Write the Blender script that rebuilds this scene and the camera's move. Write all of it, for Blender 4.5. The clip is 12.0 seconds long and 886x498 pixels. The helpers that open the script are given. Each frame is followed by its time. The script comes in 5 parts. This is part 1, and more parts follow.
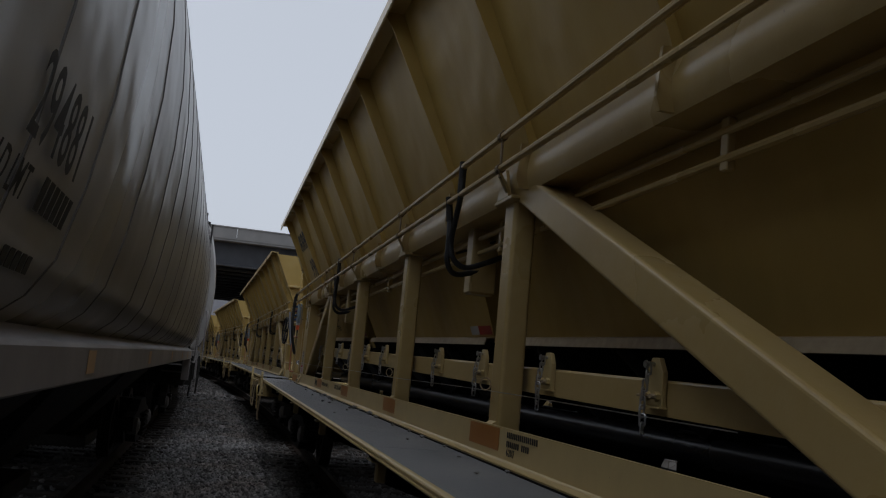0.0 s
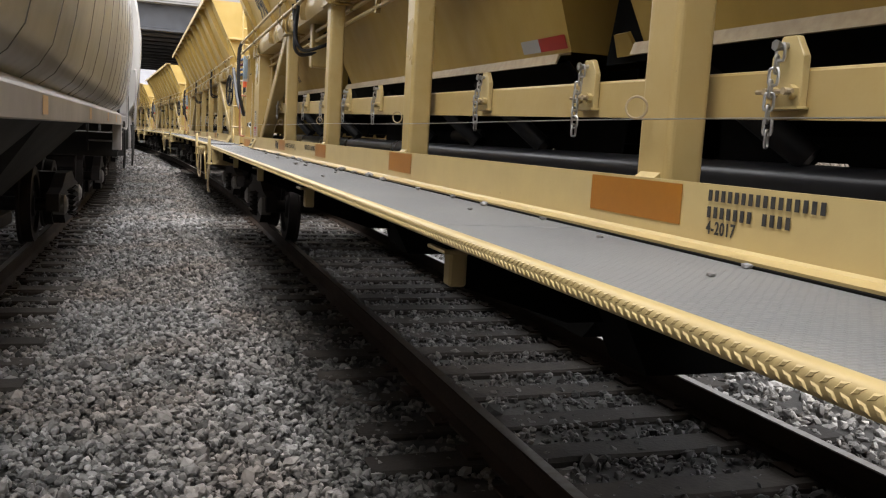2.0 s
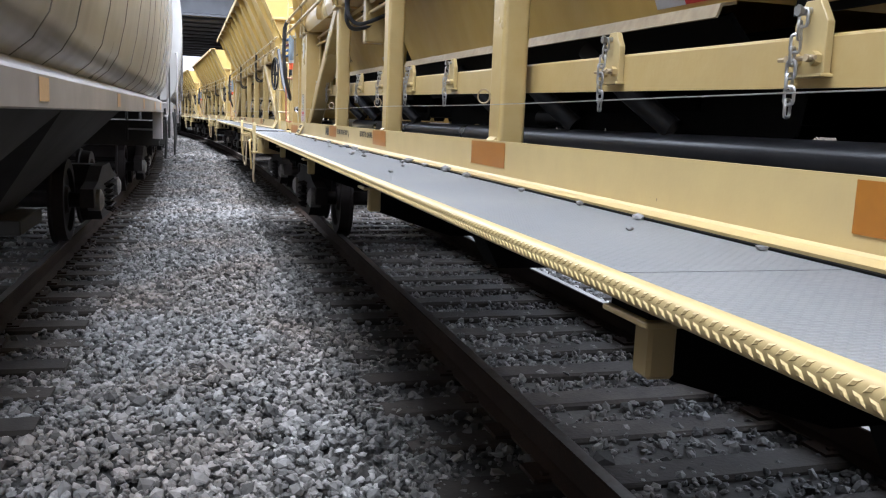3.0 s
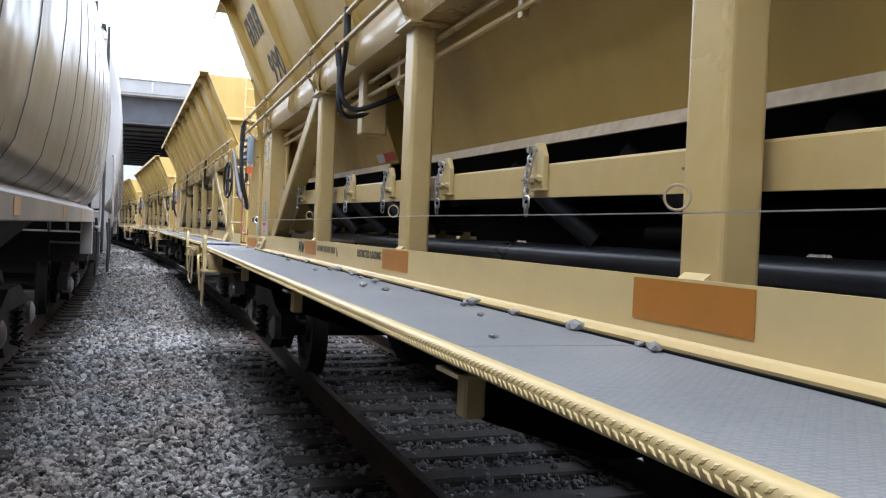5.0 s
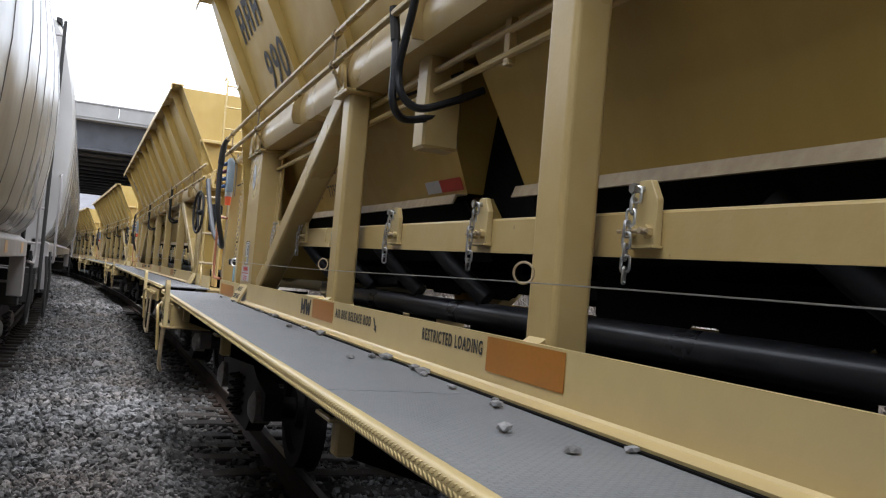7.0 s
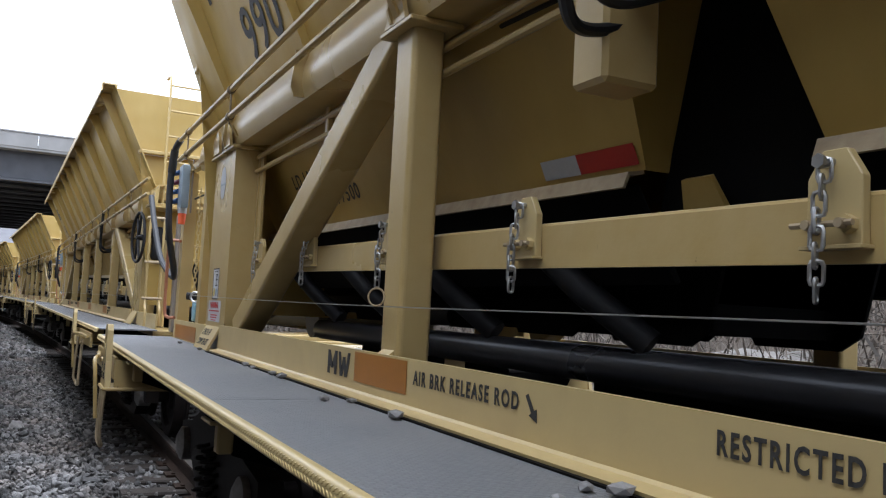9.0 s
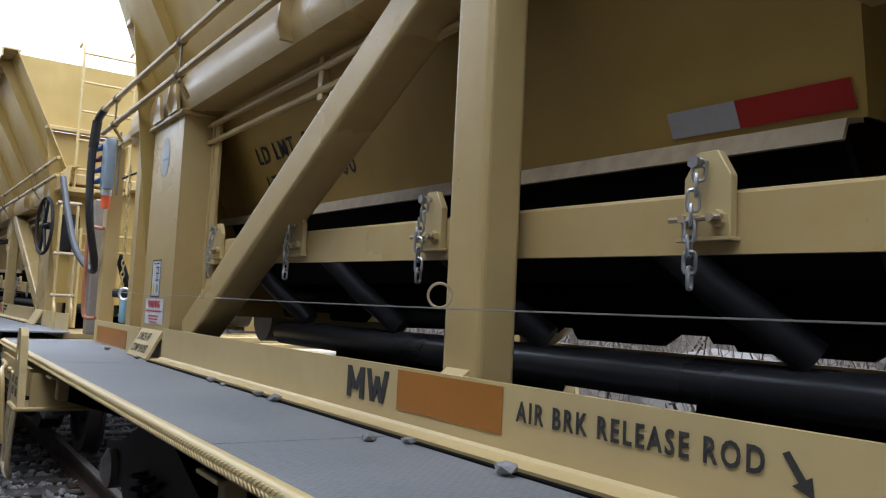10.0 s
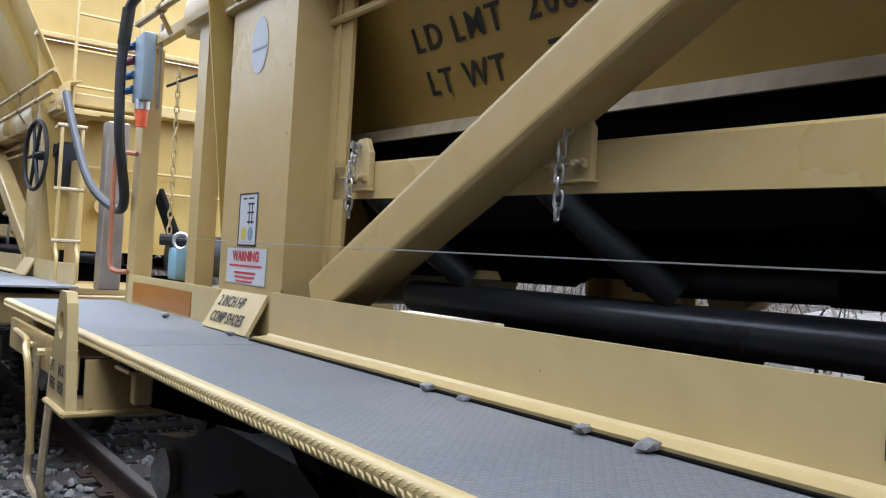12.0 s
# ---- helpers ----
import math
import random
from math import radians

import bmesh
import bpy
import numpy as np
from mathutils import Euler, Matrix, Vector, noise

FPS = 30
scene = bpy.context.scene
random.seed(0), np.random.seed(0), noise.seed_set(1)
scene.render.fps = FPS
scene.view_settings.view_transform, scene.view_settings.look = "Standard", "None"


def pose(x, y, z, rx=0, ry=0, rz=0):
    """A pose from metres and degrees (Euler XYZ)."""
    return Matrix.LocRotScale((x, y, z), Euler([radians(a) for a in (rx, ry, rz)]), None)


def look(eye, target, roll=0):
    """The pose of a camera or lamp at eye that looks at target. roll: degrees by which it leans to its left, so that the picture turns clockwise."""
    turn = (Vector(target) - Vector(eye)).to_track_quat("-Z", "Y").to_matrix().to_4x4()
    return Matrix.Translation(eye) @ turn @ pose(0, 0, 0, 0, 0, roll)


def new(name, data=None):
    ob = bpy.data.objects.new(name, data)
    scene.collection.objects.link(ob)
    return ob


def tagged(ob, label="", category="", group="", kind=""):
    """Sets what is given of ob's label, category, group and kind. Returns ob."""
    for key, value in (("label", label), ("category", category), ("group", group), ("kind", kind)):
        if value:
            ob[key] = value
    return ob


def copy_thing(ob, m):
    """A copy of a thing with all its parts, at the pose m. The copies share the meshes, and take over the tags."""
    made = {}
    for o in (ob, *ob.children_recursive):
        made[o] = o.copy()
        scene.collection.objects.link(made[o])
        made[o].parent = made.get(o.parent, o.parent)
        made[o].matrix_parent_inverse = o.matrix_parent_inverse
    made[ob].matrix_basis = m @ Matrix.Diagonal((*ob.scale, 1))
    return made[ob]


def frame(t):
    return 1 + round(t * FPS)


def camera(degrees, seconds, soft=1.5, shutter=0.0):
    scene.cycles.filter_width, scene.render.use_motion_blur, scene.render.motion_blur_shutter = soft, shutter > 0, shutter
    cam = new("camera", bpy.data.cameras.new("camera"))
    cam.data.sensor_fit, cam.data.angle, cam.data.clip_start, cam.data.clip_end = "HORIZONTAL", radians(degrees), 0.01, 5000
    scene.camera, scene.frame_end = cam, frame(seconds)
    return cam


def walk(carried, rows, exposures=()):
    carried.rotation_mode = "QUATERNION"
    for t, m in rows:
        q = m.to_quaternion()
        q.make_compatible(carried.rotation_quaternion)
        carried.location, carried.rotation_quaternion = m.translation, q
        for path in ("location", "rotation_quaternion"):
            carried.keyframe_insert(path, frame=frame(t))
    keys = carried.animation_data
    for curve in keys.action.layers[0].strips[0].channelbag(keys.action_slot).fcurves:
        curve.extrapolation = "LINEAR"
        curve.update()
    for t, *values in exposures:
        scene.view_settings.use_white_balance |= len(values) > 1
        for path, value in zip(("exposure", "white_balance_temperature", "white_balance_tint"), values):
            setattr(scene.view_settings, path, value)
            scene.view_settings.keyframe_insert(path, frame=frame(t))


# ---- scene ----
from mathutils import Quaternion

cam = camera(56.08, 12.0, soft=1.2)
PATH = [
    (0.0, (-0.038, -2.332, 1.504), (98.46, -5.24, -14.89)),
    (0.5, (-0.088, -1.893, 1.455), (92.50, -3.33, -19.53)),
    (1.0, (-0.036, -1.407, 1.369), (86.90, -1.06, -17.15)),
    (1.5, (0.033, -0.942, 1.378), (84.36, -1.54, -16.42)),
    (2.0, (-0.003, -0.446, 1.347), (82.73, -3.22, -18.66)),
    (2.5, (0.016, -0.036, 1.312), (81.54, -2.47, -17.28)),
    (3.0, (0.074, 0.501, 1.354), (81.34, -2.18, -15.61)),
    (3.5, (0.036, 0.906, 1.368), (85.36, -3.45, -18.71)),
    (3.7, (0.026, 1.135, 1.385), (86.13, -3.64, -20.00)),
    (5.3, (0.086, 2.595, 1.359), (89.26, -2.31, -19.41)),
    (5.5, (0.067, 2.797, 1.401), (89.17, -3.49, -20.41)),
    (6.0, (0.158, 3.259, 1.407), (90.42, -3.62, -18.41)),
    (6.5, (0.194, 3.675, 1.450), (91.31, -3.76, -19.15)),
    (7.0, (0.163, 4.237, 1.424), (92.35, -4.87, -22.03)),
    (7.2, (0.169, 4.414, 1.422), (92.85, -5.34, -22.15)),
    (8.8, (0.161, 5.792, 1.465), (93.62, -3.65, -26.71)),
    (9.0, (0.188, 5.962, 1.432), (94.33, -2.87, -26.46)),
    (9.5, (0.230, 6.401, 1.453), (94.26, -2.25, -27.20)),
    (10.0, (0.142, 6.839, 1.428), (94.43, -2.81, -32.90)),
    (10.5, (0.150, 7.232, 1.401), (93.34, -2.89, -33.83)),
    (11.0, (0.210, 7.623, 1.454), (91.51, -1.82, -29.85)),
    (11.5, (0.117, 8.035, 1.422), (92.36, -2.82, -34.05)),
    (12.0, (0.052, 8.418, 1.419), (90.97, -3.29, -35.63)),
]
EXPOSURES = [(0.0, -1.2, 6000, 10), (0.5, -1.05, 7200, 10), (1.0, -0.1, 8100, 10), (1.5, 1.0, 8100, 10), (2.0, 1.65, 6700, 10), (2.5, 2.0, 6000, 10), (3.0, 2.2, 5750, 10), (3.5, 2.25, 5850, 10), (5.5, 1.75, 5650, 10), (6.0, 1.75, 5700, 10), (7.0, 1.2, 6050, 10), (9.0, 1.0, 5750, 10), (10.0, 1.15, 5600, 10), (11.5, 1.55, 5500, 10), (12.0, 1.6, 5500, 10)]
walk(cam, [(t, pose(*eye, *turn)) for t, eye, turn in PATH], EXPOSURES)

# ---- light: overcast sky with a broad veiled sun ----
SUN_ELEVATION, SUN_TURN = 78, 225
world = bpy.data.worlds.new("sky")
scene.world = world
world.use_nodes = True
wn, wl = world.node_tree.nodes, world.node_tree.links
wn.clear()
sky = wn.new("ShaderNodeTexSky")
sky.sky_type = "NISHITA"
sky.sun_disc = False
sky.sun_elevation, sky.sun_rotation = radians(SUN_ELEVATION), radians(SUN_TURN)
sky.air_density, sky.dust_density = 1.0, 4.0
veil = wn.new("ShaderNodeHueSaturation")
veil.inputs["Saturation"].default_value = 0.4
veil.inputs["Value"].default_value = 1.0
glow = wn.new("ShaderNodeBackground")
glow.inputs["Strength"].default_value = 0.15
wout = wn.new("ShaderNodeOutputWorld")
wl.new(sky.outputs[0], veil.inputs["Color"])
cloud = wn.new("ShaderNodeMix")
cloud.data_type = "RGBA"
cloud.inputs["Factor"].default_value = 0.45
cloud.inputs["B"].default_value = (15.5, 15.8, 16.3, 1)
wl.new(veil.outputs[0], cloud.inputs["A"])
wl.new(cloud.outputs["Result"], glow.inputs["Color"])
wl.new(glow.outputs[0], wout.inputs["Surface"])

sun_data = bpy.data.lights.new("sun", "SUN")
sun_data.energy, sun_data.angle, sun_data.color = 0.9, radians(60), (1.0, 0.97, 0.92)
sun = new("sun", sun_data)
az, el = radians(SUN_TURN), radians(SUN_ELEVATION)
sun.matrix_world = look((math.sin(az) * math.cos(el) * 50, math.cos(az) * math.cos(el) * 50, math.sin(el) * 50), (0, 0, 0))


# ---- materials ----
def material(name, colour, rough=0.6, metal=0.0, second=None, grain=30.0, amount=0.5, bump=0.0, bump_scale=120.0, third=None, stain=1.3, spec=0.5, island=False, randoms=0.0, stretch=1.0, dent=0.0, chips=0.0):
    """A painted or natural surface: two scales of colour variation, roughness variation and fine relief."""
    m = bpy.data.materials.new(name)
    m.use_nodes = True
    n, l = m.node_tree.nodes, m.node_tree.links
    b = n["Principled BSDF"]
    b.inputs["Metallic"].default_value = metal
    b.inputs["Specular IOR Level"].default_value = spec
    co = n.new("ShaderNodeTexCoord")
    if stretch != 1.0:
        mp = n.new("ShaderNodeMapping")
        mp.inputs["Scale"].default_value = (1, 1, stretch)
        l.new(co.outputs["Object"], mp.inputs["Vector"])
        where = mp.outputs[0]
    else:
        where = co.outputs["Object"]
    fine = n.new("ShaderNodeTexNoise")
    fine.inputs["Scale"].default_value, fine.inputs["Detail"].default_value = grain, 6
    l.new(where, fine.inputs["Vector"])
    broad = n.new("ShaderNodeTexNoise")
    broad.inputs["Scale"].default_value, broad.inputs["Detail"].default_value = stain, 5
    l.new(where, broad.inputs["Vector"])
    mix = n.new("ShaderNodeMix")
    mix.data_type = "RGBA"
    mix.inputs["A"].default_value = (*colour, 1)
    mix.inputs["B"].default_value = (*(second or [c * 0.7 for c in colour]), 1)
    ramp = n.new("ShaderNodeMapRange")
    ramp.inputs["From Min"].default_value, ramp.inputs["From Max"].default_value = 0.35, 0.75
    ramp.inputs["To Max"].default_value = amount
    l.new(fine.outputs["Fac"], ramp.inputs["Value"])
    l.new(ramp.outputs[0], mix.inputs["Factor"])
    mix2 = n.new("ShaderNodeMix")
    mix2.data_type = "RGBA"
    ramp2 = n.new("ShaderNodeMapRange")
    ramp2.inputs["From Min"].default_value, ramp2.inputs["From Max"].default_value = 0.42, 0.72
    ramp2.inputs["To Max"].default_value = amount
    l.new(broad.outputs["Fac"], ramp2.inputs["Value"])
    l.new(ramp2.outputs[0], mix2.inputs["Factor"])
    l.new(mix.outputs["Result"], mix2.inputs["A"])
    mix2.inputs["B"].default_value = (*(third or [c * 0.6 for c in colour]), 1)
    last = mix2.outputs["Result"]
    if island or randoms:
        if island:
            src = n.new("ShaderNodeNewGeometry").outputs["Random Per Island"]
        else:
            src = n.new("ShaderNodeObjectInfo").outputs["Random"]
        hue = n.new("ShaderNodeHueSaturation")
        vr = n.new("ShaderNodeMapRange")
        vr.inputs["To Min"].default_value, vr.inputs["To Max"].default_value = 1 - (randoms or 0.72), 1 + (randoms or 0.72)
        l.new(src, vr.inputs["Value"])
        l.new(vr.outputs[0], hue.inputs["Value"])
        l.new(last, hue.inputs["Color"])
        last = hue.outputs["Color"]
    if chips:
        spot = n.new("ShaderNodeTexNoise")
        spot.inputs["Scale"].default_value, spot.inputs["Detail"].default_value = 26.0, 3
        l.new(co.outputs["Object"], spot.inputs["Vector"])
        edge = n.new("ShaderNodeMapRange")
        edge.inputs["From Min"].default_value, edge.inputs["From Max"].default_value = chips, chips + 0.03
        edge.inputs["To Max"].default_value = 0.7
        l.new(spot.outputs["Fac"], edge.inputs["Value"])
        nick = n.new("ShaderNodeMix")
        nick.data_type = "RGBA"
        nick.inputs["B"].default_value = (0.09, 0.06, 0.04, 1)
        l.new(edge.outputs[0], nick.inputs["Factor"])
        l.new(last, nick.inputs["A"])
        last = nick.outputs["Result"]
    l.new(last, b.inputs["Base Color"])
    rr = n.new("ShaderNodeMapRange")
    rr.inputs["To Min"].default_value, rr.inputs["To Max"].default_value = max(0.03, rough - 0.12), min(1.0, rough + 0.12)
    l.new(broad.outputs["Fac"], rr.inputs["Value"])
    l.new(rr.outputs[0], b.inputs["Roughness"])
    if bump:
        bt = n.new("ShaderNodeTexNoise")
        bt.inputs["Scale"].default_value, bt.inputs["Detail"].default_value = bump_scale, 4
        l.new(co.outputs["Object"], bt.inputs["Vector"])
        bn = n.new("ShaderNodeBump")
        bn.inputs["Strength"].default_value, bn.inputs["Distance"].default_value = bump, 0.004
        l.new(bt.outputs["Fac"], bn.inputs["Height"])
        l.new(bn.outputs["Normal"], b.inputs["Normal"])
        if dent:
            dt = n.new("ShaderNodeTexNoise")
            dt.inputs["Scale"].default_value, dt.inputs["Detail"].default_value = 1.6, 2
            l.new(co.outputs["Object"], dt.inputs["Vector"])
            dn = n.new("ShaderNodeBump")
            dn.inputs["Strength"].default_value, dn.inputs["Distance"].default_value = 1.0, dent
            l.new(dt.outputs["Fac"], dn.inputs["Height"])
            l.new(dn.outputs["Normal"], bn.inputs["Normal"])
    return m


TAN = (0.462, 0.342, 0.146)
paint = material("tan_paint", TAN, 0.30, 0, (0.425, 0.298, 0.100), 14, 0.6, 0.12, 60, (0.360, 0.259, 0.112), 1.1, dent=0.008, chips=0.74)
paint_hopper = material("tan_hopper_paint", (0.430, 0.295, 0.078), 0.45, 0, (0.372, 0.250, 0.060), 9, 0.6, 0.15, 45, (0.310, 0.210, 0.060), 0.8, stretch=0.25, dent=0.05)
cream = material("cream_sill_paint", (0.512, 0.396, 0.178), 0.40, 0, (0.444, 0.336, 0.158), 10, 0.6, 0.1, 60, (0.407, 0.307, 0.151), 1.4, dent=0.006, chips=0.76)
strip_paint = material("worn_pale_edge", (0.42, 0.33, 0.20), 0.6, 0, (0.252, 0.175, 0.105), 22, 0.7, 0.2, 80)
deck_grey = material("grey_deck_coating", (0.186, 0.192, 0.205), 0.62, 0, (0.143, 0.149, 0.161), 55, 0.7, 0.0, 60, (0.248, 0.248, 0.248), 1.6)
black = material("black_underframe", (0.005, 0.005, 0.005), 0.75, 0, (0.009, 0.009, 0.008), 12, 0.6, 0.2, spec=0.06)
black_pipe = material("black_steel_pipe", (0.014, 0.014, 0.016), 0.55, 0, (0.04, 0.038, 0.036), 8, 0.5, 0.1, spec=0.25)
main_pipe_m = material("glossy_black_pipe", (0.022, 0.022, 0.025), 0.3, 0, (0.045, 0.044, 0.046), 6, 0.6, 0.15, 30, spec=0.5)
rubber = material("black_rubber_hose", (0.014, 0.015, 0.018), 0.5, 0, (0.03, 0.03, 0.035), 40, 0.5)
steel = material("galvanised_steel", (0.52, 0.52, 0.52), 0.35, 0.9, (0.38, 0.37, 0.36), 60, 0.6)
bare_steel = material("bare_brown_steel", (0.30, 0.27, 0.24), 0.38, 0.6, (0.20, 0.16, 0.13), 4, 0.8, 0.1, 60, (0.16, 0.13, 0.11), 2.0)
copper = material("rusty_red_pipe", (0.42, 0.17, 0.09), 0.5, 0.2, (0.25, 0.1, 0.06), 30, 0.6)
clamp_m = material("brown_stained_paint", (0.24, 0.17, 0.085), 0.55, 0, (0.12, 0.08, 0.05), 25, 0.8, 0.2, 60)
# Darker grey on the seams holds the shadow of the lapped plate edges.
seam_m = material("lap_shadow_seam", (0.16, 0.15, 0.145), 0.6, 0, (0.09, 0.085, 0.08), 12, 0.7)
rust = material("rusted_rail", (0.025, 0.017, 0.013), 0.75, 0.2, (0.042, 0.022, 0.013), 40, 0.7, 0.3, spec=0.25)
rail_head_m = material("worn_rail_head", (0.20, 0.19, 0.18), 0.4, 0.8, (0.12, 0.09, 0.07), 25, 0.7)
wheel_m = material("dark_wheel_steel", (0.016, 0.013, 0.013), 0.6, 0.3, (0.027, 0.020, 0.016), 20, 0.6, 0.2, spec=0.25)
cap_m = material("scuffed_bearing_cap", (0.30, 0.29, 0.28), 0.45, 0.6, (0.15, 0.13, 0.12), 30, 0.6)
grey_paint = material("weathered_grey_paint", (0.44, 0.425, 0.41), 0.3, 0, (0.36, 0.345, 0.33), 5, 0.6, 0.12, 30, (0.29, 0.275, 0.26), 0.9, stretch=0.12, dent=0.05, chips=0.78)
grey_sill = material("weathered_grey_sill", (0.336, 0.312, 0.304), 0.42, 0, (0.264, 0.240, 0.232), 8, 0.7, 0.1, 50, (0.224, 0.200, 0.192), 1.2)
dark_end = material("near_black_steel", (0.030, 0.028, 0.026), 0.7, 0, (0.017, 0.015, 0.014), 8, 0.6, spec=0.25)
tie_wood = material("creosoted_tie", (0.028, 0.023, 0.020), 0.8, 0, (0.014, 0.011, 0.010), 18, 0.8, 0.7, 40, (0.050, 0.042, 0.035), 3.0, randoms=0.35, spec=0.25)
stone_m = material("ballast_stone", (0.19, 0.186, 0.184), 0.75, 0, (0.08, 0.077, 0.075), 30, 0.7, 0.3, 90, (0.155, 0.122, 0.100), 0.9, island=True)
# Bed far darker than its stones: the shade in their gaps is coloured in.
bed_m = material("gap_shade_bed", (0.030, 0.028, 0.027), 0.9, 0, (0.02, 0.019, 0.018), 28, 1.0, 1.0, 30, (0.05, 0.044, 0.04), 0.7)
orange_m = material("amber_reflector", (0.357, 0.140, 0.013), 0.4, 0, (0.306, 0.119, 0.013), 60, 0.5)
amber_pale = material("faded_amber_reflector", (0.62, 0.40, 0.20), 0.5, 0, (0.5, 0.3, 0.14), 40, 0.5)
red_m = material("red_reflector", (0.360, 0.016, 0.016), 0.4, 0, (0.304, 0.016, 0.016), 70, 0.5)
white_m = material("white_reflector", (0.413, 0.420, 0.435), 0.4, 0, (0.360, 0.367, 0.375), 70, 0.5)
decal_m = material("white_decal", (0.576, 0.576, 0.592), 0.5, 0, (0.528, 0.528, 0.544), 30, 0.4)
decal_red = material("red_print", (0.55, 0.05, 0.05), 0.5)
decal_yellow = material("yellow_print", (0.65, 0.50, 0.06), 0.5)
ink = material("black_stencil_paint", (0.022, 0.021, 0.022), 0.6, 0, (0.06, 0.055, 0.045), 60, 0.6)
box_grey = material("blue_grey_box", (0.24, 0.30, 0.35), 0.45, 0, (0.20, 0.25, 0.30), 30, 0.4)
box_blue = material("blue_connector", (0.05, 0.11, 0.26), 0.45)
box_red = material("dark_red_connector", (0.16, 0.03, 0.05), 0.45)
plug_m = material("orange_red_plug", (0.75, 0.12, 0.04), 0.4, 0, (0.62, 0.09, 0.03), 30, 0.4)
valve_blue = material("pale_blue_valve", (0.22, 0.38, 0.45), 0.5, 0, (0.16, 0.28, 0.34), 20, 0.5)
concrete = material("bridge_concrete", (0.266, 0.259, 0.252), 0.8, 0, (0.210, 0.203, 0.199), 1.5, 0.7, 0.2, 10, (0.175, 0.171, 0.168), 0.25)
girder_m = material("bridge_girder", (0.050, 0.052, 0.060), 0.7, 0, (0.040, 0.040, 0.045), 1.0, 0.6)
soil_m = material("leaf_litter_bank", (0.091, 0.073, 0.056), 0.95, 0, (0.049, 0.040, 0.032), 3, 0.9, 0.9, 12, (0.119, 0.105, 0.084), 0.4)
rock_m = material("grey_rock", (0.180, 0.168, 0.156), 0.85, 0, (0.108, 0.099, 0.090), 4, 0.8, 0.8, 10, (0.132, 0.120, 0.102), 0.8)
twig_m = material("bare_twigs", (0.119, 0.098, 0.081), 0.9, 0, (0.070, 0.059, 0.049), 10, 0.6, 0, 50, None, 0.5, island=True)
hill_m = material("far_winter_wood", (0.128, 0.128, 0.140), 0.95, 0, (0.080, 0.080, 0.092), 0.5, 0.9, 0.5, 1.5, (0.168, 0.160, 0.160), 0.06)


def add_tread(m, scale):
    """Raised tread lozenges on a walkway plate: relief, and a tone paler on their tops and darker between."""
    n, l = m.node_tree.nodes, m.node_tree.links
    co = n.new("ShaderNodeTexCoord")
    mp = n.new("ShaderNodeMapping")
    mp.inputs["Scale"].default_value = (scale, scale, scale)
    mp.inputs["Rotation"].default_value = (0, 0, 0.0)
    br = n.new("ShaderNodeTexBrick")
    br.inputs["Scale"].default_value = 1.0
    br.inputs["Mortar Size"].default_value = 0.14
    br.inputs["Mortar Smooth"].default_value = 0.5
    br.inputs["Brick Width"].default_value, br.inputs["Row Height"].default_value = 0.9, 0.45
    br.inputs["Color1"].default_value = (1, 1, 1, 1)
    br.inputs["Color2"].default_value = (0.85, 0.85, 0.85, 1)
    br.inputs["Mortar"].default_value = (0, 0, 0, 1)
    bn = n.new("ShaderNodeBump")
    bn.inputs["Strength"].default_value, bn.inputs["Distance"].default_value = 0.8, 0.004
    l.new(co.outputs["Object"], mp.inputs["Vector"])
    l.new(mp.outputs[0], br.inputs["Vector"])
    l.new(br.outputs["Color"], bn.inputs["Height"])
    b = n["Principled BSDF"]
    l.new(bn.outputs["Normal"], b.inputs["Normal"])
    old = b.inputs["Base Color"].links[0].from_socket
    tread_tone = n.new("ShaderNodeMix")
    tread_tone.data_type, tread_tone.blend_type = "RGBA", "MULTIPLY"
    tread_tone.inputs["Factor"].default_value = 1.0
    tone = n.new("ShaderNodeMapRange")
    tone.inputs["To Min"].default_value, tone.inputs["To Max"].default_value = 0.90, 1.04
    l.new(br.outputs["Color"], tone.inputs["Value"])
    l.new(old, tread_tone.inputs["A"])
    l.new(tone.outputs[0], tread_tone.inputs["B"])
    l.new(tread_tone.outputs["Result"], b.inputs["Base Color"])


add_tread(deck_grey, 40)
# Darker copy of the ballast stone: shade under the wagons put into its colour.
shaded_stone_m = material("shaded_ballast_stone", (0.105, 0.102, 0.100), 0.75, 0, (0.05, 0.048, 0.047), 30, 0.7, 0.3, 90, (0.10, 0.083, 0.070), 0.9, island=True)
stray_m = material("stray_ballast_stone", (0.25, 0.248, 0.25), 0.75, 0, (0.14, 0.138, 0.14), 60, 0.8, 0.4, 120, (0.20, 0.18, 0.165), 9.0, randoms=0.3)
# Paler copy of the ballast stone: the far side's skylight put into its colour.
skylit_stone = material("skylit_ballast_stone", (0.32, 0.31, 0.30), 0.8, 0, (0.22, 0.21, 0.20), 30, 0.7, 0.3, 90, (0.27, 0.25, 0.23), 0.9, island=True)


# ---- mesh helpers ----
def link(name, bm, mat, parent=None, label="", smooth=False):
    me = bpy.data.meshes.new(name)
    bmesh.ops.recalc_face_normals(bm, faces=bm.faces)
    bm.to_mesh(me)
    bm.free()
    me.materials.append(mat)
    if smooth:
        me.shade_smooth()
        me.set_sharp_from_angle(angle=radians(35))
    ob = new(name, me)
    ob.parent = parent
    if label:
        ob["label"] = label
    return ob


def part(name, bm, mat, parent, label="", smooth=False):
    return link(name, bm, mat, parent, label, smooth)


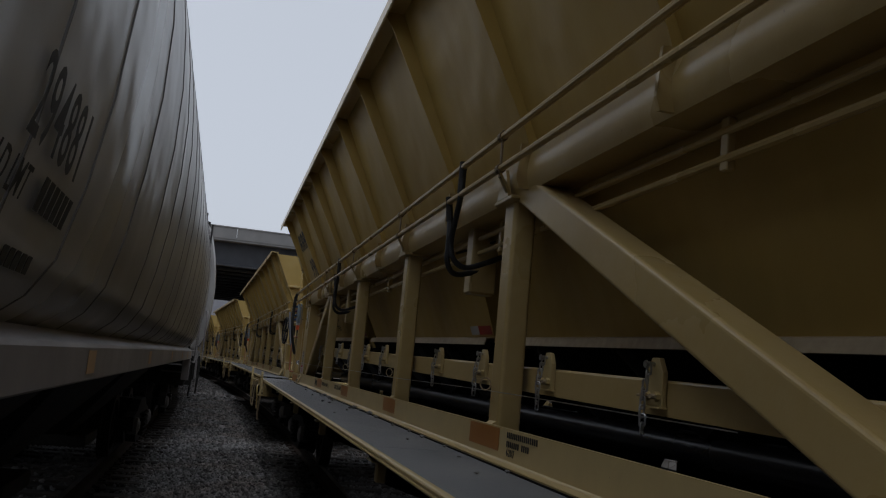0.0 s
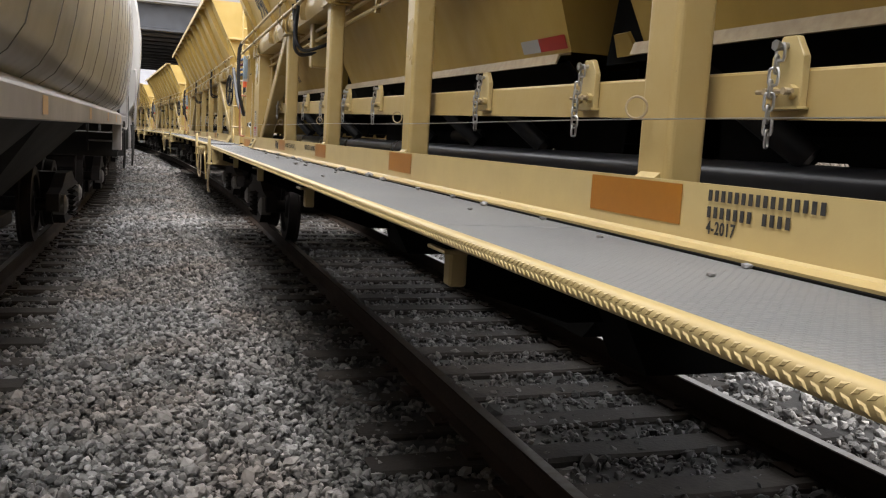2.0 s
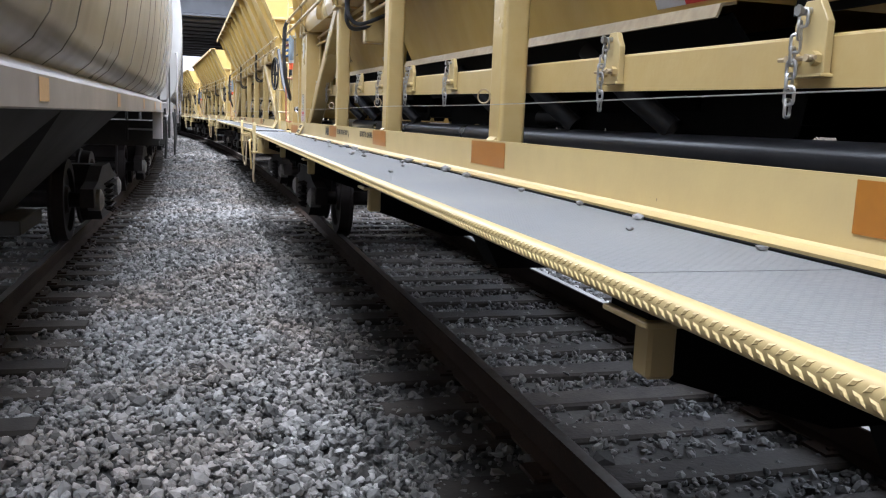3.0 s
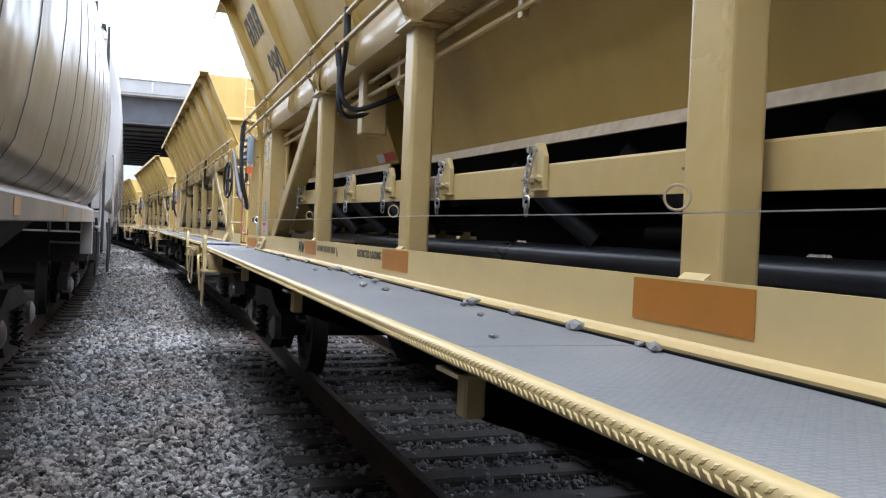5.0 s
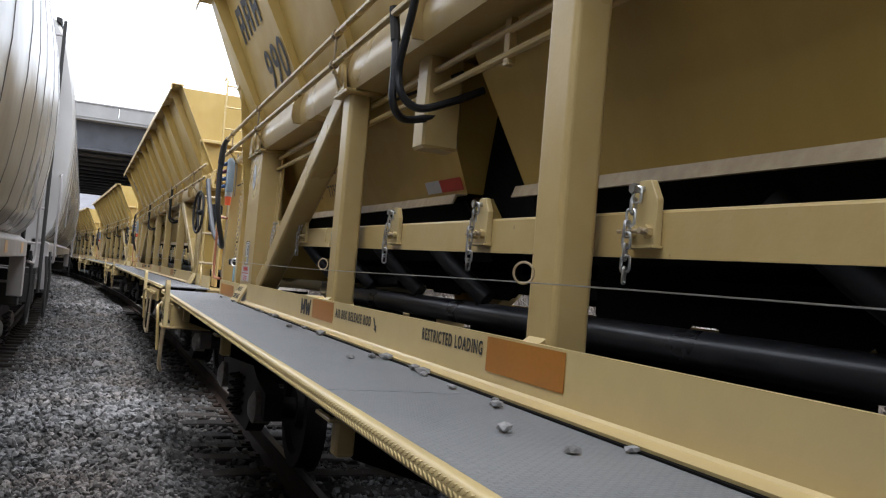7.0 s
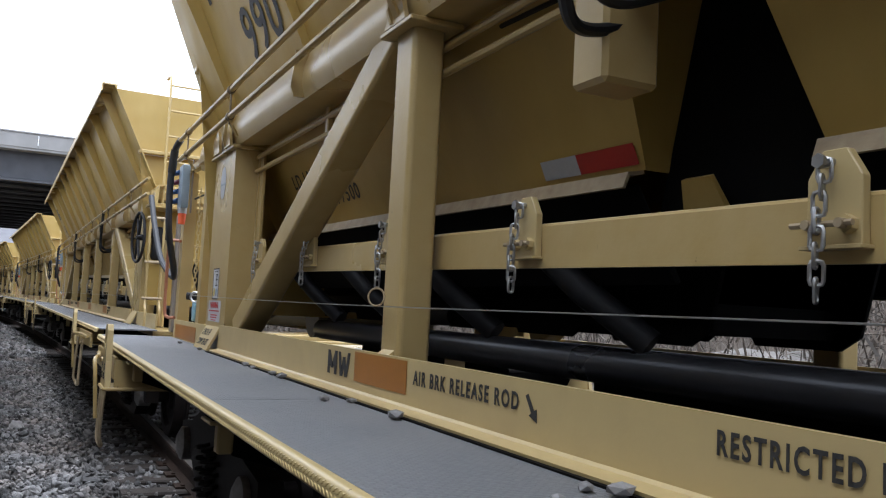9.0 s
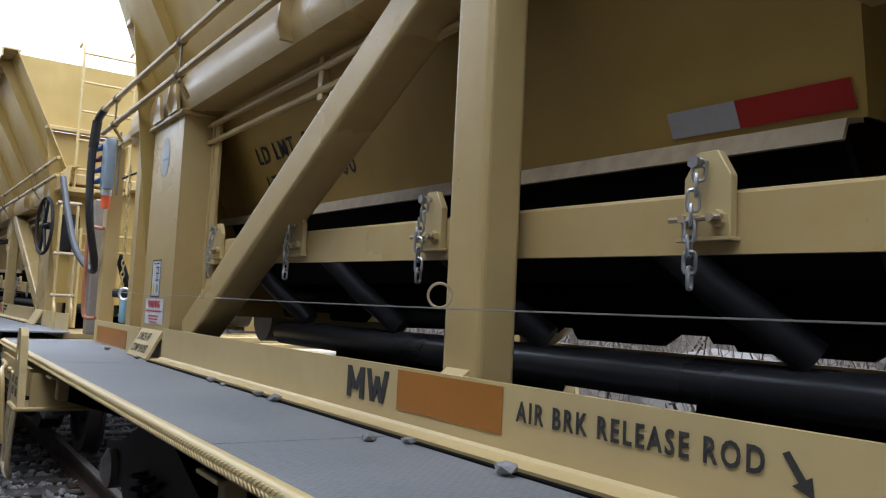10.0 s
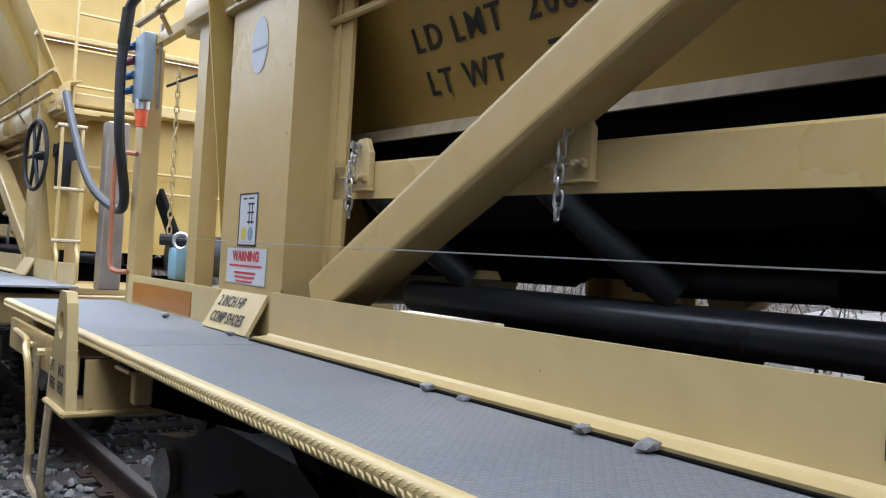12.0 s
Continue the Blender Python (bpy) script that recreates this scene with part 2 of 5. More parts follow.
def box(x0, x1, y0, y1, z0, z1, bevel=0.0, bm=None, seg=1):
    bm = bm or bmesh.new()
    vs = [bm.verts.new((x, y, z)) for x in (x0, x1) for y in (y0, y1) for z in (z0, z1)]
    fs = [bm.faces.new([vs[i] for i in q]) for q in ((0, 1, 3, 2), (4, 6, 7, 5), (0, 4, 5, 1), (2, 3, 7, 6), (0, 2, 6, 4), (1, 5, 7, 3))]
    if bevel:
        es = {e for f in fs for e in f.edges}
        bmesh.ops.bevel(bm, geom=list(es), offset=bevel, segments=seg, affect="EDGES", profile=0.5)
    return bm


def prism(profile, y0, y1, bm=None, axis="y"):
    """A closed outline of (a, z) pairs drawn along y (a is x) or along x (a is y)."""
    bm = bm or bmesh.new()
    put = (lambda a, z, s: (a, s, z)) if axis == "y" else (lambda a, z, s: (s, a, z))
    one = [bm.verts.new(put(a, z, y0)) for a, z in profile]
    two = [bm.verts.new(put(a, z, y1)) for a, z in profile]
    n = len(profile)
    for i in range(n):
        bm.faces.new((one[i], one[(i + 1) % n], two[(i + 1) % n], two[i]))
    bm.faces.new(one[::-1])
    bm.faces.new(two)
    return bm


def tube(points, r, bm=None, sides=10, closed=False):
    """A round bar along a line of points."""
    bm = bm or bmesh.new()
    pts = [Vector(q) for q in points]
    rings, n = [], len(pts)
    up = Vector((0.123, 0.456, 0.881)).normalized()
    for i, q in enumerate(pts):
        a = pts[(i - 1) % n] if (closed or i > 0) else q
        b = pts[(i + 1) % n] if (closed or i < n - 1) else q
        d = (b - a).normalized()
        if abs(d.dot(up)) > 0.97:
            up = Vector((1, 0, 0))
        u = d.cross(up).normalized()
        w = d.cross(u)
        up = -w if w.dot(up) < 0 else w
        rr = r[i] if isinstance(r, (list, tuple)) else r
        rings.append([bm.verts.new(q + (u * math.cos(k * 2 * math.pi / sides) + up * math.sin(k * 2 * math.pi / sides)) * rr) for k in range(sides)])
    for i in range(n if closed else n - 1):
        p0, p1 = rings[i], rings[(i + 1) % n]
        for k in range(sides):
            bm.faces.new((p0[k], p0[(k + 1) % sides], p1[(k + 1) % sides], p1[k]))
    if not closed:
        bm.faces.new(rings[0][::-1])
        bm.faces.new(rings[-1])
    return bm


def curve_points(ctrl, per=6):
    """A smooth line through the given points."""
    c = [Vector(q) for q in ctrl]
    c = [c[0] * 2 - c[1]] + c + [c[-1] * 2 - c[-2]]
    out = []
    for i in range(1, len(c) - 2):
        for k in range(per):
            t = k / per
            a, b, d, e = c[i - 1], c[i], c[i + 1], c[i + 2]
            out.append(0.5 * ((2 * b) + (d - a) * t + (2 * a - 5 * b + 4 * d - e) * t * t + (3 * b - a - 3 * d + e) * t ** 3))
    out.append(c[-2])
    return out


def ring(center, radius, axis, n=24):
    a = Vector(axis).normalized()
    u = a.orthogonal().normalized()
    w = a.cross(u)
    return [Vector(center) + (u * math.cos(2 * math.pi * k / n) + w * math.sin(2 * math.pi * k / n)) * radius for k in range(n)]


def beam_between(a, b, wide, deep, bevel, bm=None):
    """A rectangular tube from a to b in a plane of constant x; wide lies in that plane, deep along x."""
    a, b = Vector(a), Vector(b)
    d = (b - a).normalized()
    side = Vector((1, 0, 0)).cross(d).normalized()
    bm = bm or bmesh.new()
    h, c = wide / 2, bevel
    prof = []
    for cx, cz, start in ((h - c, c, -90), (h - c, deep - c, 0), (-h + c, deep - c, 90), (-h + c, c, 180)):
        for k in range(5):
            t = radians(start + 22.5 * k)
            prof.append((cx + c * math.cos(t), cz + c * math.sin(t)))
    r0 = [bm.verts.new(a + side * p + Vector((q, 0, 0))) for p, q in prof]
    r1 = [bm.verts.new(b + side * p + Vector((q, 0, 0))) for p, q in prof]
    n = len(prof)
    for i in range(n):
        bm.faces.new((r0[i], r0[(i + 1) % n], r1[(i + 1) % n], r1[i]))
    bm.faces.new(r0[::-1])
    bm.faces.new(r1)
    return bm


def plate(quad, thick, bm=None):
    """A flat plate from its corners, thickened along its normal."""
    bm = bm or bmesh.new()
    q = [Vector(v) for v in quad]
    nrm = (q[1] - q[0]).cross(q[2] - q[0]).normalized() * thick
    a = [bm.verts.new(v) for v in q]
    b = [bm.verts.new(v + nrm) for v in q]
    n = len(q)
    for i in range(n):
        bm.faces.new((a[i], a[(i + 1) % n], b[(i + 1) % n], b[i]))
    bm.faces.new(a[::-1])
    bm.faces.new(b)
    return bm


def lettering(name, text, size, origin, right, up, mat, parent, narrow=0.8, spacing=1.1, bold=0.0):
    """Painted words, as a thin mesh lying just proud of their surface."""
    cu = bpy.data.curves.new("letter", "FONT")
    cu.body, cu.size, cu.space_character, cu.extrude, cu.offset = text, size, spacing, 0.0004, bold
    cu.resolution_u = 3
    tmp = bpy.data.objects.new("letter", cu)
    scene.collection.objects.link(tmp)
    bpy.context.view_layer.update()
    me = bpy.data.meshes.new_from_object(tmp.evaluated_get(bpy.context.evaluated_depsgraph_get()))
    bpy.data.objects.remove(tmp)
    bpy.data.curves.remove(cu)
    r, u = Vector(right).normalized(), Vector(up).normalized()
    w = r.cross(u)
    turn = Matrix(((r.x * narrow, u.x, w.x, origin[0]), (r.y * narrow, u.y, w.y, origin[1]), (r.z * narrow, u.z, w.z, origin[2]), (0, 0, 0, 1)))
    whole = bmesh.new()
    whole.from_mesh(me)
    bmesh.ops.remove_doubles(whole, verts=whole.verts, dist=1e-5)
    bpy.data.meshes.remove(me)
    seen = set()
    for first_vert in list(whole.verts):
        if first_vert in seen:
            continue
        seen.add(first_vert)
        island, todo = [], [first_vert]
        while todo:
            v = todo.pop()
            island.append(v)
            for e in v.link_edges:
                q = e.other_vert(v)
                if q not in seen:
                    seen.add(q)
                    todo.append(q)
        bm = bmesh.new()
        twin = {v: bm.verts.new(turn @ v.co) for v in island}
        for f in {f for v in island for f in v.link_faces}:
            bm.faces.new([twin[v] for v in f.verts])
        part(name, bm, mat, parent)
    whole.free()


def bars(name, rows, origin, right, up, mat, parent, thick=0.0015):
    """Unlettered marks: a row is (start, height above origin, width of each, mark height, count, pitch)."""
    r, u = Vector(right).normalized(), Vector(up).normalized()
    w = r.cross(u)
    for x0, z0, wide, high, count, pitch in rows:
        for k in range(count):
            o = Vector(origin) + r * (x0 + k * pitch) + u * z0
            part(name, plate([o, o + r * wide, o + r * wide + u * high, o + u * high], thick), mat, parent)


def stones(name, spots, size, seed, mat, label, flat=0.75):
    """Broken stone: many uneven lumps as one stretch of stuff. spots: an array of x, y, z."""
    rng = np.random.default_rng(seed)
    g = (1 + 5 ** 0.5) / 2
    base = np.array([(-1, g, 0), (1, g, 0), (-1, -g, 0), (1, -g, 0), (0, -1, g), (0, 1, g), (0, -1, -g), (0, 1, -g), (g, 0, -1), (g, 0, 1), (-g, 0, -1), (-g, 0, 1)]) / 1.9
    faces = np.array([(0, 11, 5), (0, 5, 1), (0, 1, 7), (0, 7, 10), (0, 10, 11), (1, 5, 9), (5, 11, 4), (11, 10, 2), (10, 7, 6), (7, 1, 8), (3, 9, 4), (3, 4, 2), (3, 2, 6), (3, 6, 8), (3, 8, 9), (4, 9, 5), (2, 4, 11), (6, 2, 10), (8, 6, 7), (9, 8, 1)])
    n = len(spots)
    v = np.repeat(base[None], n, 0) * rng.uniform(0.65, 1.25, (n, 12, 1))
    v *= rng.uniform(0.6, 1.35, (n, 1, 3)) * np.array([1, 1, flat])
    q = rng.normal(size=(n, 4)) * np.array([1, 0.35, 0.35, 1])
    q /= np.linalg.norm(q, axis=1)[:, None]
    w, x, y, z = q.T
    R = np.stack([np.stack([1 - 2 * (y * y + z * z), 2 * (x * y - w * z), 2 * (x * z + w * y)], -1), np.stack([2 * (x * y + w * z), 1 - 2 * (x * x + z * z), 2 * (y * z - w * x)], -1), np.stack([2 * (x * z - w * y), 2 * (y * z + w * x), 1 - 2 * (x * x + y * y)], -1)], 1)
    v = np.einsum("nij,nkj->nki", R, v) * (size * rng.lognormal(0, 0.3, (n, 1, 1))) + spots[:, None, :]
    f = (faces[None] + 12 * np.arange(n)[:, None, None]).reshape(-1, 3)
    me = bpy.data.meshes.new(name)
    me.vertices.add(n * 12)
    me.vertices.foreach_set("co", v.reshape(-1))
    me.loops.add(len(f) * 3)
    me.loops.foreach_set("vertex_index", f.reshape(-1))
    me.polygons.add(len(f))
    me.polygons.foreach_set("loop_start", np.arange(0, len(f) * 3, 3))
    me.update(calc_edges=True)
    me.shade_flat()
    me.materials.append(mat)
    ob = new(name, me)
    return tagged(ob, label, "ballast", kind="stuff")


# ---- ground and tracks ----
TRACK_X, GREY_X = 2.33, -2.10          # centre lines of the two tracks
CURVE_START, CURVE_RADIUS = 12.0, 400.0


def drift(y):
    """How far the line has curved to the left at y."""
    return -max(0.0, y - CURVE_START) ** 2 / (2 * CURVE_RADIUS)


def bend(y):
    return max(0.0, y - CURVE_START) / CURVE_RADIUS


def ground_sheet():
    bm = bmesh.new()
    xs = [-600, -250, -120, -60, -30, -18, -12, -9, -7, -5.5] + [-4.5 + 0.5 * k for k in range(24)] + [7.5, 8.2, 9, 10, 12, 15, 20, 30, 60, 120, 250, 600]
    ys = [-600, -200, -80, -40, -20, -12] + [-8 + 1.0 * k for k in range(60)] + [54, 60, 70, 80, 95, 110, 130, 160, 220, 320, 600]
    grid = []
    for y in ys:
        row = []
        for x in xs:
            u = x - drift(min(y, 90))
            z = -0.215
            if u > 5.2:
                z += min(5.0, (u - 5.2) * 0.6)
            if u < -7.0:
                z += min(4.0, (-7.0 - u) * 0.3)
            z += noise.noise(Vector((x * 0.6, y * 0.6, 0))) * (0.02 if abs(u - 0.2) < 5.5 else 0.3)
            row.append(bm.verts.new((x, y, z)))
        grid.append(row)
    for j in range(len(ys) - 1):
        for i in range(len(xs) - 1):
            f = bm.faces.new((grid[j][i], grid[j][i + 1], grid[j + 1][i + 1], grid[j + 1][i]))
            cx = (xs[i] + xs[i + 1]) / 2 - drift(min(ys[j], 90))
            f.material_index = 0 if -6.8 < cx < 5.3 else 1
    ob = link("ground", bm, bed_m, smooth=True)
    ob.data.materials.append(soil_m)
    return tagged(ob, "ballast bed darkened for the gaps between stones, with leaf-littered banks", "ground", kind="structure")


ground_sheet()


def track(x0, name, y_from, y_to, seed):
    root = tagged(new(name), "rusted rails spiked to dark creosoted wooden ties", "railway track", kind="structure")
    ys = [y_from + (y_to - y_from) * k / 60 for k in range(61)]
    prof = [(-0.07, -0.172), (0.07, -0.172), (0.07, -0.16), (0.012, -0.14), (0.009, -0.05), (0.036, -0.038), (0.036, -0.006), (0.028, 0.0), (-0.028, 0.0), (-0.036, -0.006), (-0.036, -0.038), (-0.009, -0.05), (-0.012, -0.14), (-0.07, -0.16)]
    for off in (-0.753, 0.753):
        bm = bmesh.new()
        rows = [[bm.verts.new((x0 + off + drift(y) + a, y, z)) for a, z in prof] for y in ys]
        for r0, r1 in zip(rows, rows[1:]):
            for i in range(len(prof)):
                f = bm.faces.new((r0[i], r0[(i + 1) % len(prof)], r1[(i + 1) % len(prof)], r1[i]))
                f.material_index = 1 if i == 7 else 0
        rl = part("rail", bm, rust, root)
        rl.data.materials.append(rail_head_m)
    rng = random.Random(seed)
    shapes = []
    for k in range(4):
        bm = bmesh.new()
        n = 8
        secs = []
        for i in range(n + 1):
            y = -1.37 + 2.74 * i / n
            w, t = 0.112 + rng.uniform(-0.008, 0.008), rng.uniform(-0.008, 0.004)
            secs.append([bm.verts.new(q) for q in ((y, -w, -0.19), (y, w, -0.19), (y, w, -0.02), (y, w - 0.016, t), (y, -w + 0.016, t), (y, -w, -0.02))])
        for a, b in zip(secs, secs[1:]):
            for i in range(6):
                bm.faces.new((a[i], a[(i + 1) % 6], b[(i + 1) % 6], b[i]))
        bm.faces.new(secs[0])
        bm.faces.new(secs[-1][::-1])
        ob = part("tie", bm, tie_wood, root)
        shapes.append(ob.data)
        ob.location = (x0, y_from + 0.5 * k, -0.172)
    y, k = y_from + 2.0, 4
    while y < y_to and k < 220:
        ob = new("tie", shapes[k % 4])
        ob.parent = root
        ob.location = (x0 + drift(y) + rng.uniform(-0.05, 0.05), y + rng.uniform(-0.03, 0.03), -0.172 + rng.uniform(-0.008, 0.006))
        ob.rotation_euler = (0, 0, bend(y) + rng.uniform(-0.015, 0.015))
        y += 0.51
        k += 1
    bm = bmesh.new()
    y = y_from
    while y < min(y_to, 40):
        for off in (-0.753, 0.753):
            box(x0 + drift(y) + off - 0.15, x0 + drift(y) + off + 0.15, y - 0.09, y + 0.09, -0.176, -0.158, 0, bm)
            for a in (-0.085, 0.085):
                box(x0 + drift(y) + off + a - 0.016, x0 + drift(y) + off + a + 0.016, y - 0.06, y - 0.03, -0.158, -0.145, 0, bm)
        y += 0.51
    tagged(part("tie_plate", bm, rust, root), "rusted tie plates with spikes", kind="stuff")
    return root


track(TRACK_X, "track_1", -9.0, 100.0, 3)
track(GREY_X, "track_2", -9.0, 100.0, 5)


def ballast(name, n, x0, x1, y0, y1, size, seed, label, lift=0.0, mat=None):
    rng = np.random.default_rng(seed)
    x, y = rng.uniform(x0, x1, n), rng.uniform(y0, y1, n)
    d = np.where(y > CURVE_START, -(y - CURVE_START) ** 2 / (2 * CURVE_RADIUS), 0)
    mound = np.exp(-((x - 0.15) / 0.75) ** 2) * 0.05 + 0.03 * np.sin(x * 2.1 + 0.7 * y) * np.sin(y * 0.9)
    bedding = np.where((x > -3.5) & (x < -0.7), 0.0, np.where((x > 0.95) & (x < 3.75), 0.0, 1.0))
    z = -0.205 + bedding * (0.012 + mound) + rng.uniform(-0.012, 0.02, n) + lift
    return stones(name, np.stack([x + d, y, z], 1), size, seed, mat or stone_m, label)


ballast("ballast_path", 24300, -0.95, 0.75, -1.0, 11.0, 0.0185, 11, "loose grey crushed-stone ballast between the two tracks")
ballast("ballast_path", 11300, -0.95, 0.75, 11.0, 26.0, 0.025, 12, "loose grey crushed-stone ballast between the two tracks")
ballast("ballast_path", 7000, -0.95, 1.15, 26.0, 60.0, 0.045, 13, "loose grey crushed-stone ballast between the two tracks")
# Rail strip and cribs use the stone with wagon shade in its colour.
ballast("ballast_crib", 5700, 0.75, 1.15, -1.0, 11.0, 0.0185, 18, "grey ballast along the near rail, darkened for the walkway's shade", 0.0, shaded_stone_m)
ballast("ballast_crib", 2700, 0.75, 1.15, 11.0, 26.0, 0.025, 19, "grey ballast along the near rail, darkened for the walkway's shade", 0.0, shaded_stone_m)
ballast("ballast_crib", 14000, 1.0, 3.75, -1.5, 11.0, 0.020, 14, "grey ballast filling the cribs between the ties, darkened for wagon shade", 0.002, shaded_stone_m)
ballast("ballast_crib", 5000, 1.0, 3.75, 11.0, 24.0, 0.028, 15, "grey ballast filling the cribs between the ties, darkened for wagon shade", 0.002, shaded_stone_m)
ballast("ballast_crib", 8000, -3.5, -0.8, 0.0, 16.0, 0.022, 16, "grey ballast filling the cribs between the ties, darkened for wagon shade", 0.002, shaded_stone_m)
ballast("ballast_shoulder", 9000, 3.2, 5.4, -1.0, 16.0, 0.026, 17, "crushed stone on the far shoulder of the track, paled for open skylight", 0.02, skylit_stone)


# ---- bogie, shared by all wagons ----
def bogie(parent, y, near_paint):
    root = new("bogie")
    root.parent = parent
    for dy in (-0.89, 0.89):
        part("axle", tube([(-1.0, y + dy, 0.42), (1.0, y + dy, 0.42)], 0.08, sides=12), wheel_m, root, smooth=True)
        for s in (-1, 1):
            bm = bmesh.new()
            prof = [(0.66, 0.10), (0.66, 0.455), (0.685, 0.455), (0.70, 0.43), (0.80, 0.42), (0.80, 0.33), (0.76, 0.31), (0.75, 0.16), (0.80, 0.13), (0.80, 0.0)]
            n = 28
            rows = [[bm.verts.new((s * a, y + dy + r * math.cos(2 * math.pi * k / n), 0.42 + r * math.sin(2 * math.pi * k / n))) for a, r in prof] for k in range(n)]
            for k in range(n):
                for i in range(len(prof) - 1):
                    q = (rows[k][i], rows[k][i + 1], rows[(k + 1) % n][i + 1], rows[(k + 1) % n][i])
                    bm.faces.new(q)
            bmesh.ops.remove_doubles(bm, verts=bm.verts, dist=1e-5)
            part("wheel", bm, wheel_m, root, smooth=True)
            part("bearing_cap", tube([(s * 0.98, y + dy, 0.42), (s * 1.10, y + dy, 0.42), (s * 1.13, y + dy, 0.42)], [0.115, 0.115, 0.06], sides=14), cap_m, root, smooth=True)
    for s in (-1, 1):
        out = [(-1.12, 0.55), (-1.12, 0.36), (-0.92, 0.40), (-0.70, 0.36), (-0.42, 0.16), (0.42, 0.16), (0.70, 0.36), (0.92, 0.40), (1.12, 0.36), (1.12, 0.55), (0.75, 0.60), (0.34, 0.74), (-0.34, 0.74), (-0.75, 0.60)]
        part("side_frame", prism([(y + a, z) for a, z in out], s * 0.93, s * 1.06, axis="x"), wheel_m, root)
        for k in (-0.15, 0.0, 0.15):
            pts = [(s * 1.08 + 0.055 * math.cos(t * 0.9), y + k + 0.055 * math.sin(t * 0.9), 0.22 + 0.34 * t / 36) for t in range(37)]
            part("spring", tube(pts, 0.013, sides=5), wheel_m, root)
    part("bolster", box(-1.05, 1.05, y - 0.17, y + 0.17, 0.50, 0.74, 0.03), wheel_m, root)
    return root


# ---- the tan ballast wagon ----
CX, CY = TRACK_X, 4.98
POSTS = (1.50, 3.89, 6.21, 8.47)
TABS = [0.20 + 0.957 * k for k in range(12)]


def wagon():
    root = new("ballast_wagon")

    def P(name, bm, mat, par=None, label="", smooth=False):
        return part(name, bm, mat, par or root, label, smooth)

    def lip_z(y):
        return 1.797 + 0.0165 * (y - CY)

    def rise(y):
        return 0.0172 * (y - CY) - 0.027

    L = lambda y: y - CY
    for s in (1, -1):
        X = lambda x: s * (x - CX)
        near = s == 1
        # walkway: plates, tread nosing, skirt
        seams = [-3.02, -0.62, 1.69, 3.98, 6.34, 8.615, 10.92, 12.98]
        for a, b in zip(seams, seams[1:]):
            P("deck_plate", box(X(0.706), X(1.23), L(a) + 0.003, L(b) - 0.003, 1.114, 1.126), deck_grey, None, "grey worn treadplate walkway")
        prof = [(X(0.716), 1.1265), (X(0.706), 1.1265), (X(0.699), 1.1245), (X(0.694), 1.1205), (X(0.691), 1.115), (X(0.690), 1.108), (X(0.690), 1.094), (X(0.692), 1.090), (X(0.704), 1.090), (X(0.706), 1.108), (X(0.716), 1.112)]
        nose = P("nosing", prism(prof, L(-3.02), L(12.98)), cream, None, "cream diamond-tread edge of the walkway", True)
        if near:
            bm = bmesh.new()
            y = -2.98
            while y < 12.96:
                for row, (za, zb, xa, xb) in enumerate(((1.1205, 1.1075, 0.6938, 0.6898), (1.1065, 1.0935, 0.6896, 0.6896))):
                    lean = 0.0105 if row == 0 else -0.0105
                    y1 = L(y) + 0.012 * row
                    top, low = Vector((X(xa), y1 - lean, za)), Vector((X(xb), y1 + lean, zb))
                    mid = (top + low) / 2
                    d = Vector((0, zb - za, -2 * lean)).normalized() * 0.0050
                    ring_ = [top, mid + d, low, mid - d]
                    vs = [bm.verts.new(q + Vector((0.0004, 0, 0))) for q in ring_]
                    vt = [bm.verts.new(mid + (q - mid) * 0.5 - Vector((0.0018, 0, 0))) for q in ring_]
                    for i in range(4):
                        bm.faces.new((vs[i], vs[(i + 1) % 4], vt[(i + 1) % 4], vt[i]))
                    bm.faces.new(vt)
                y += 0.022
            tagged(part("tread_bar", bm, cream, nose, "", True), "raised diamond-tread bars", kind="stuff")
            for y in (-0.66, 1.65, 4.01, 6.30, 8.58, 10.85):
                br = P("bracket", box(X(0.735), X(0.785), L(y) - 0.026, L(y) + 0.026, 0.965, 1.060, 0.006), cream, None, "cream walkway bracket")
                part("foot_plate", box(X(0.70), X(0.80), L(y) - 0.072, L(y) + 0.072, 1.060, 1.070, 0.002), cream, br)
                part("shim", box(X(0.71), X(0.79), L(y) - 0.06, L(y) + 0.06, 1.072, 1.113), black, br)
                part("web", prism([(X(0.785), 1.06), (X(1.25), 1.06), (X(1.25), 0.86), (X(1.10), 0.86), (X(0.785), 0.96)], L(y) - 0.02, L(y) + 0.02), black, br)
        # side sill angle with its toe
        P("side_sill", prism([(X(1.22), 1.287), (X(1.236), 1.287), (X(1.236), 1.122), (X(1.165), 1.126), (X(1.163), 1.138), (X(1.212), 1.143), (X(1.22), 1.150)], L(-1.07), L(11.03)), cream, None, "cream steel side sill")
        if near:
            P("sill_gasket", box(X(1.150), X(1.166), L(-1.07), L(11.03), 1.1262, 1.131), black)
        # posts with caps and gussets
        for y in POSTS:
            po = P("post", beam_between((X(1.245) if near else X(1.36), L(y), 1.13), (X(1.245) if near else X(1.36), L(y), 2.358), 0.15, 0.115, 0.018), paint, None, "tan steel side post")
            part("cap", box(X(1.205), X(1.40), L(y) - 0.13, L(y) + 0.13, 2.357, 2.376, 0.004), paint, po)
            part("gusset", prism([(L(y) - 0.08, 2.376), (L(y) + 0.09, 2.376), (L(y) + 0.02, 2.52), (L(y) - 0.012, 2.52)], X(1.205), X(1.222), axis="x"), paint, po)
            if near:
                part("weld", prism([(X(1.226), 1.287), (X(1.246), 1.287), (X(1.246), 1.302)], L(y) - 0.05, L(y) + 0.045), cream, po)
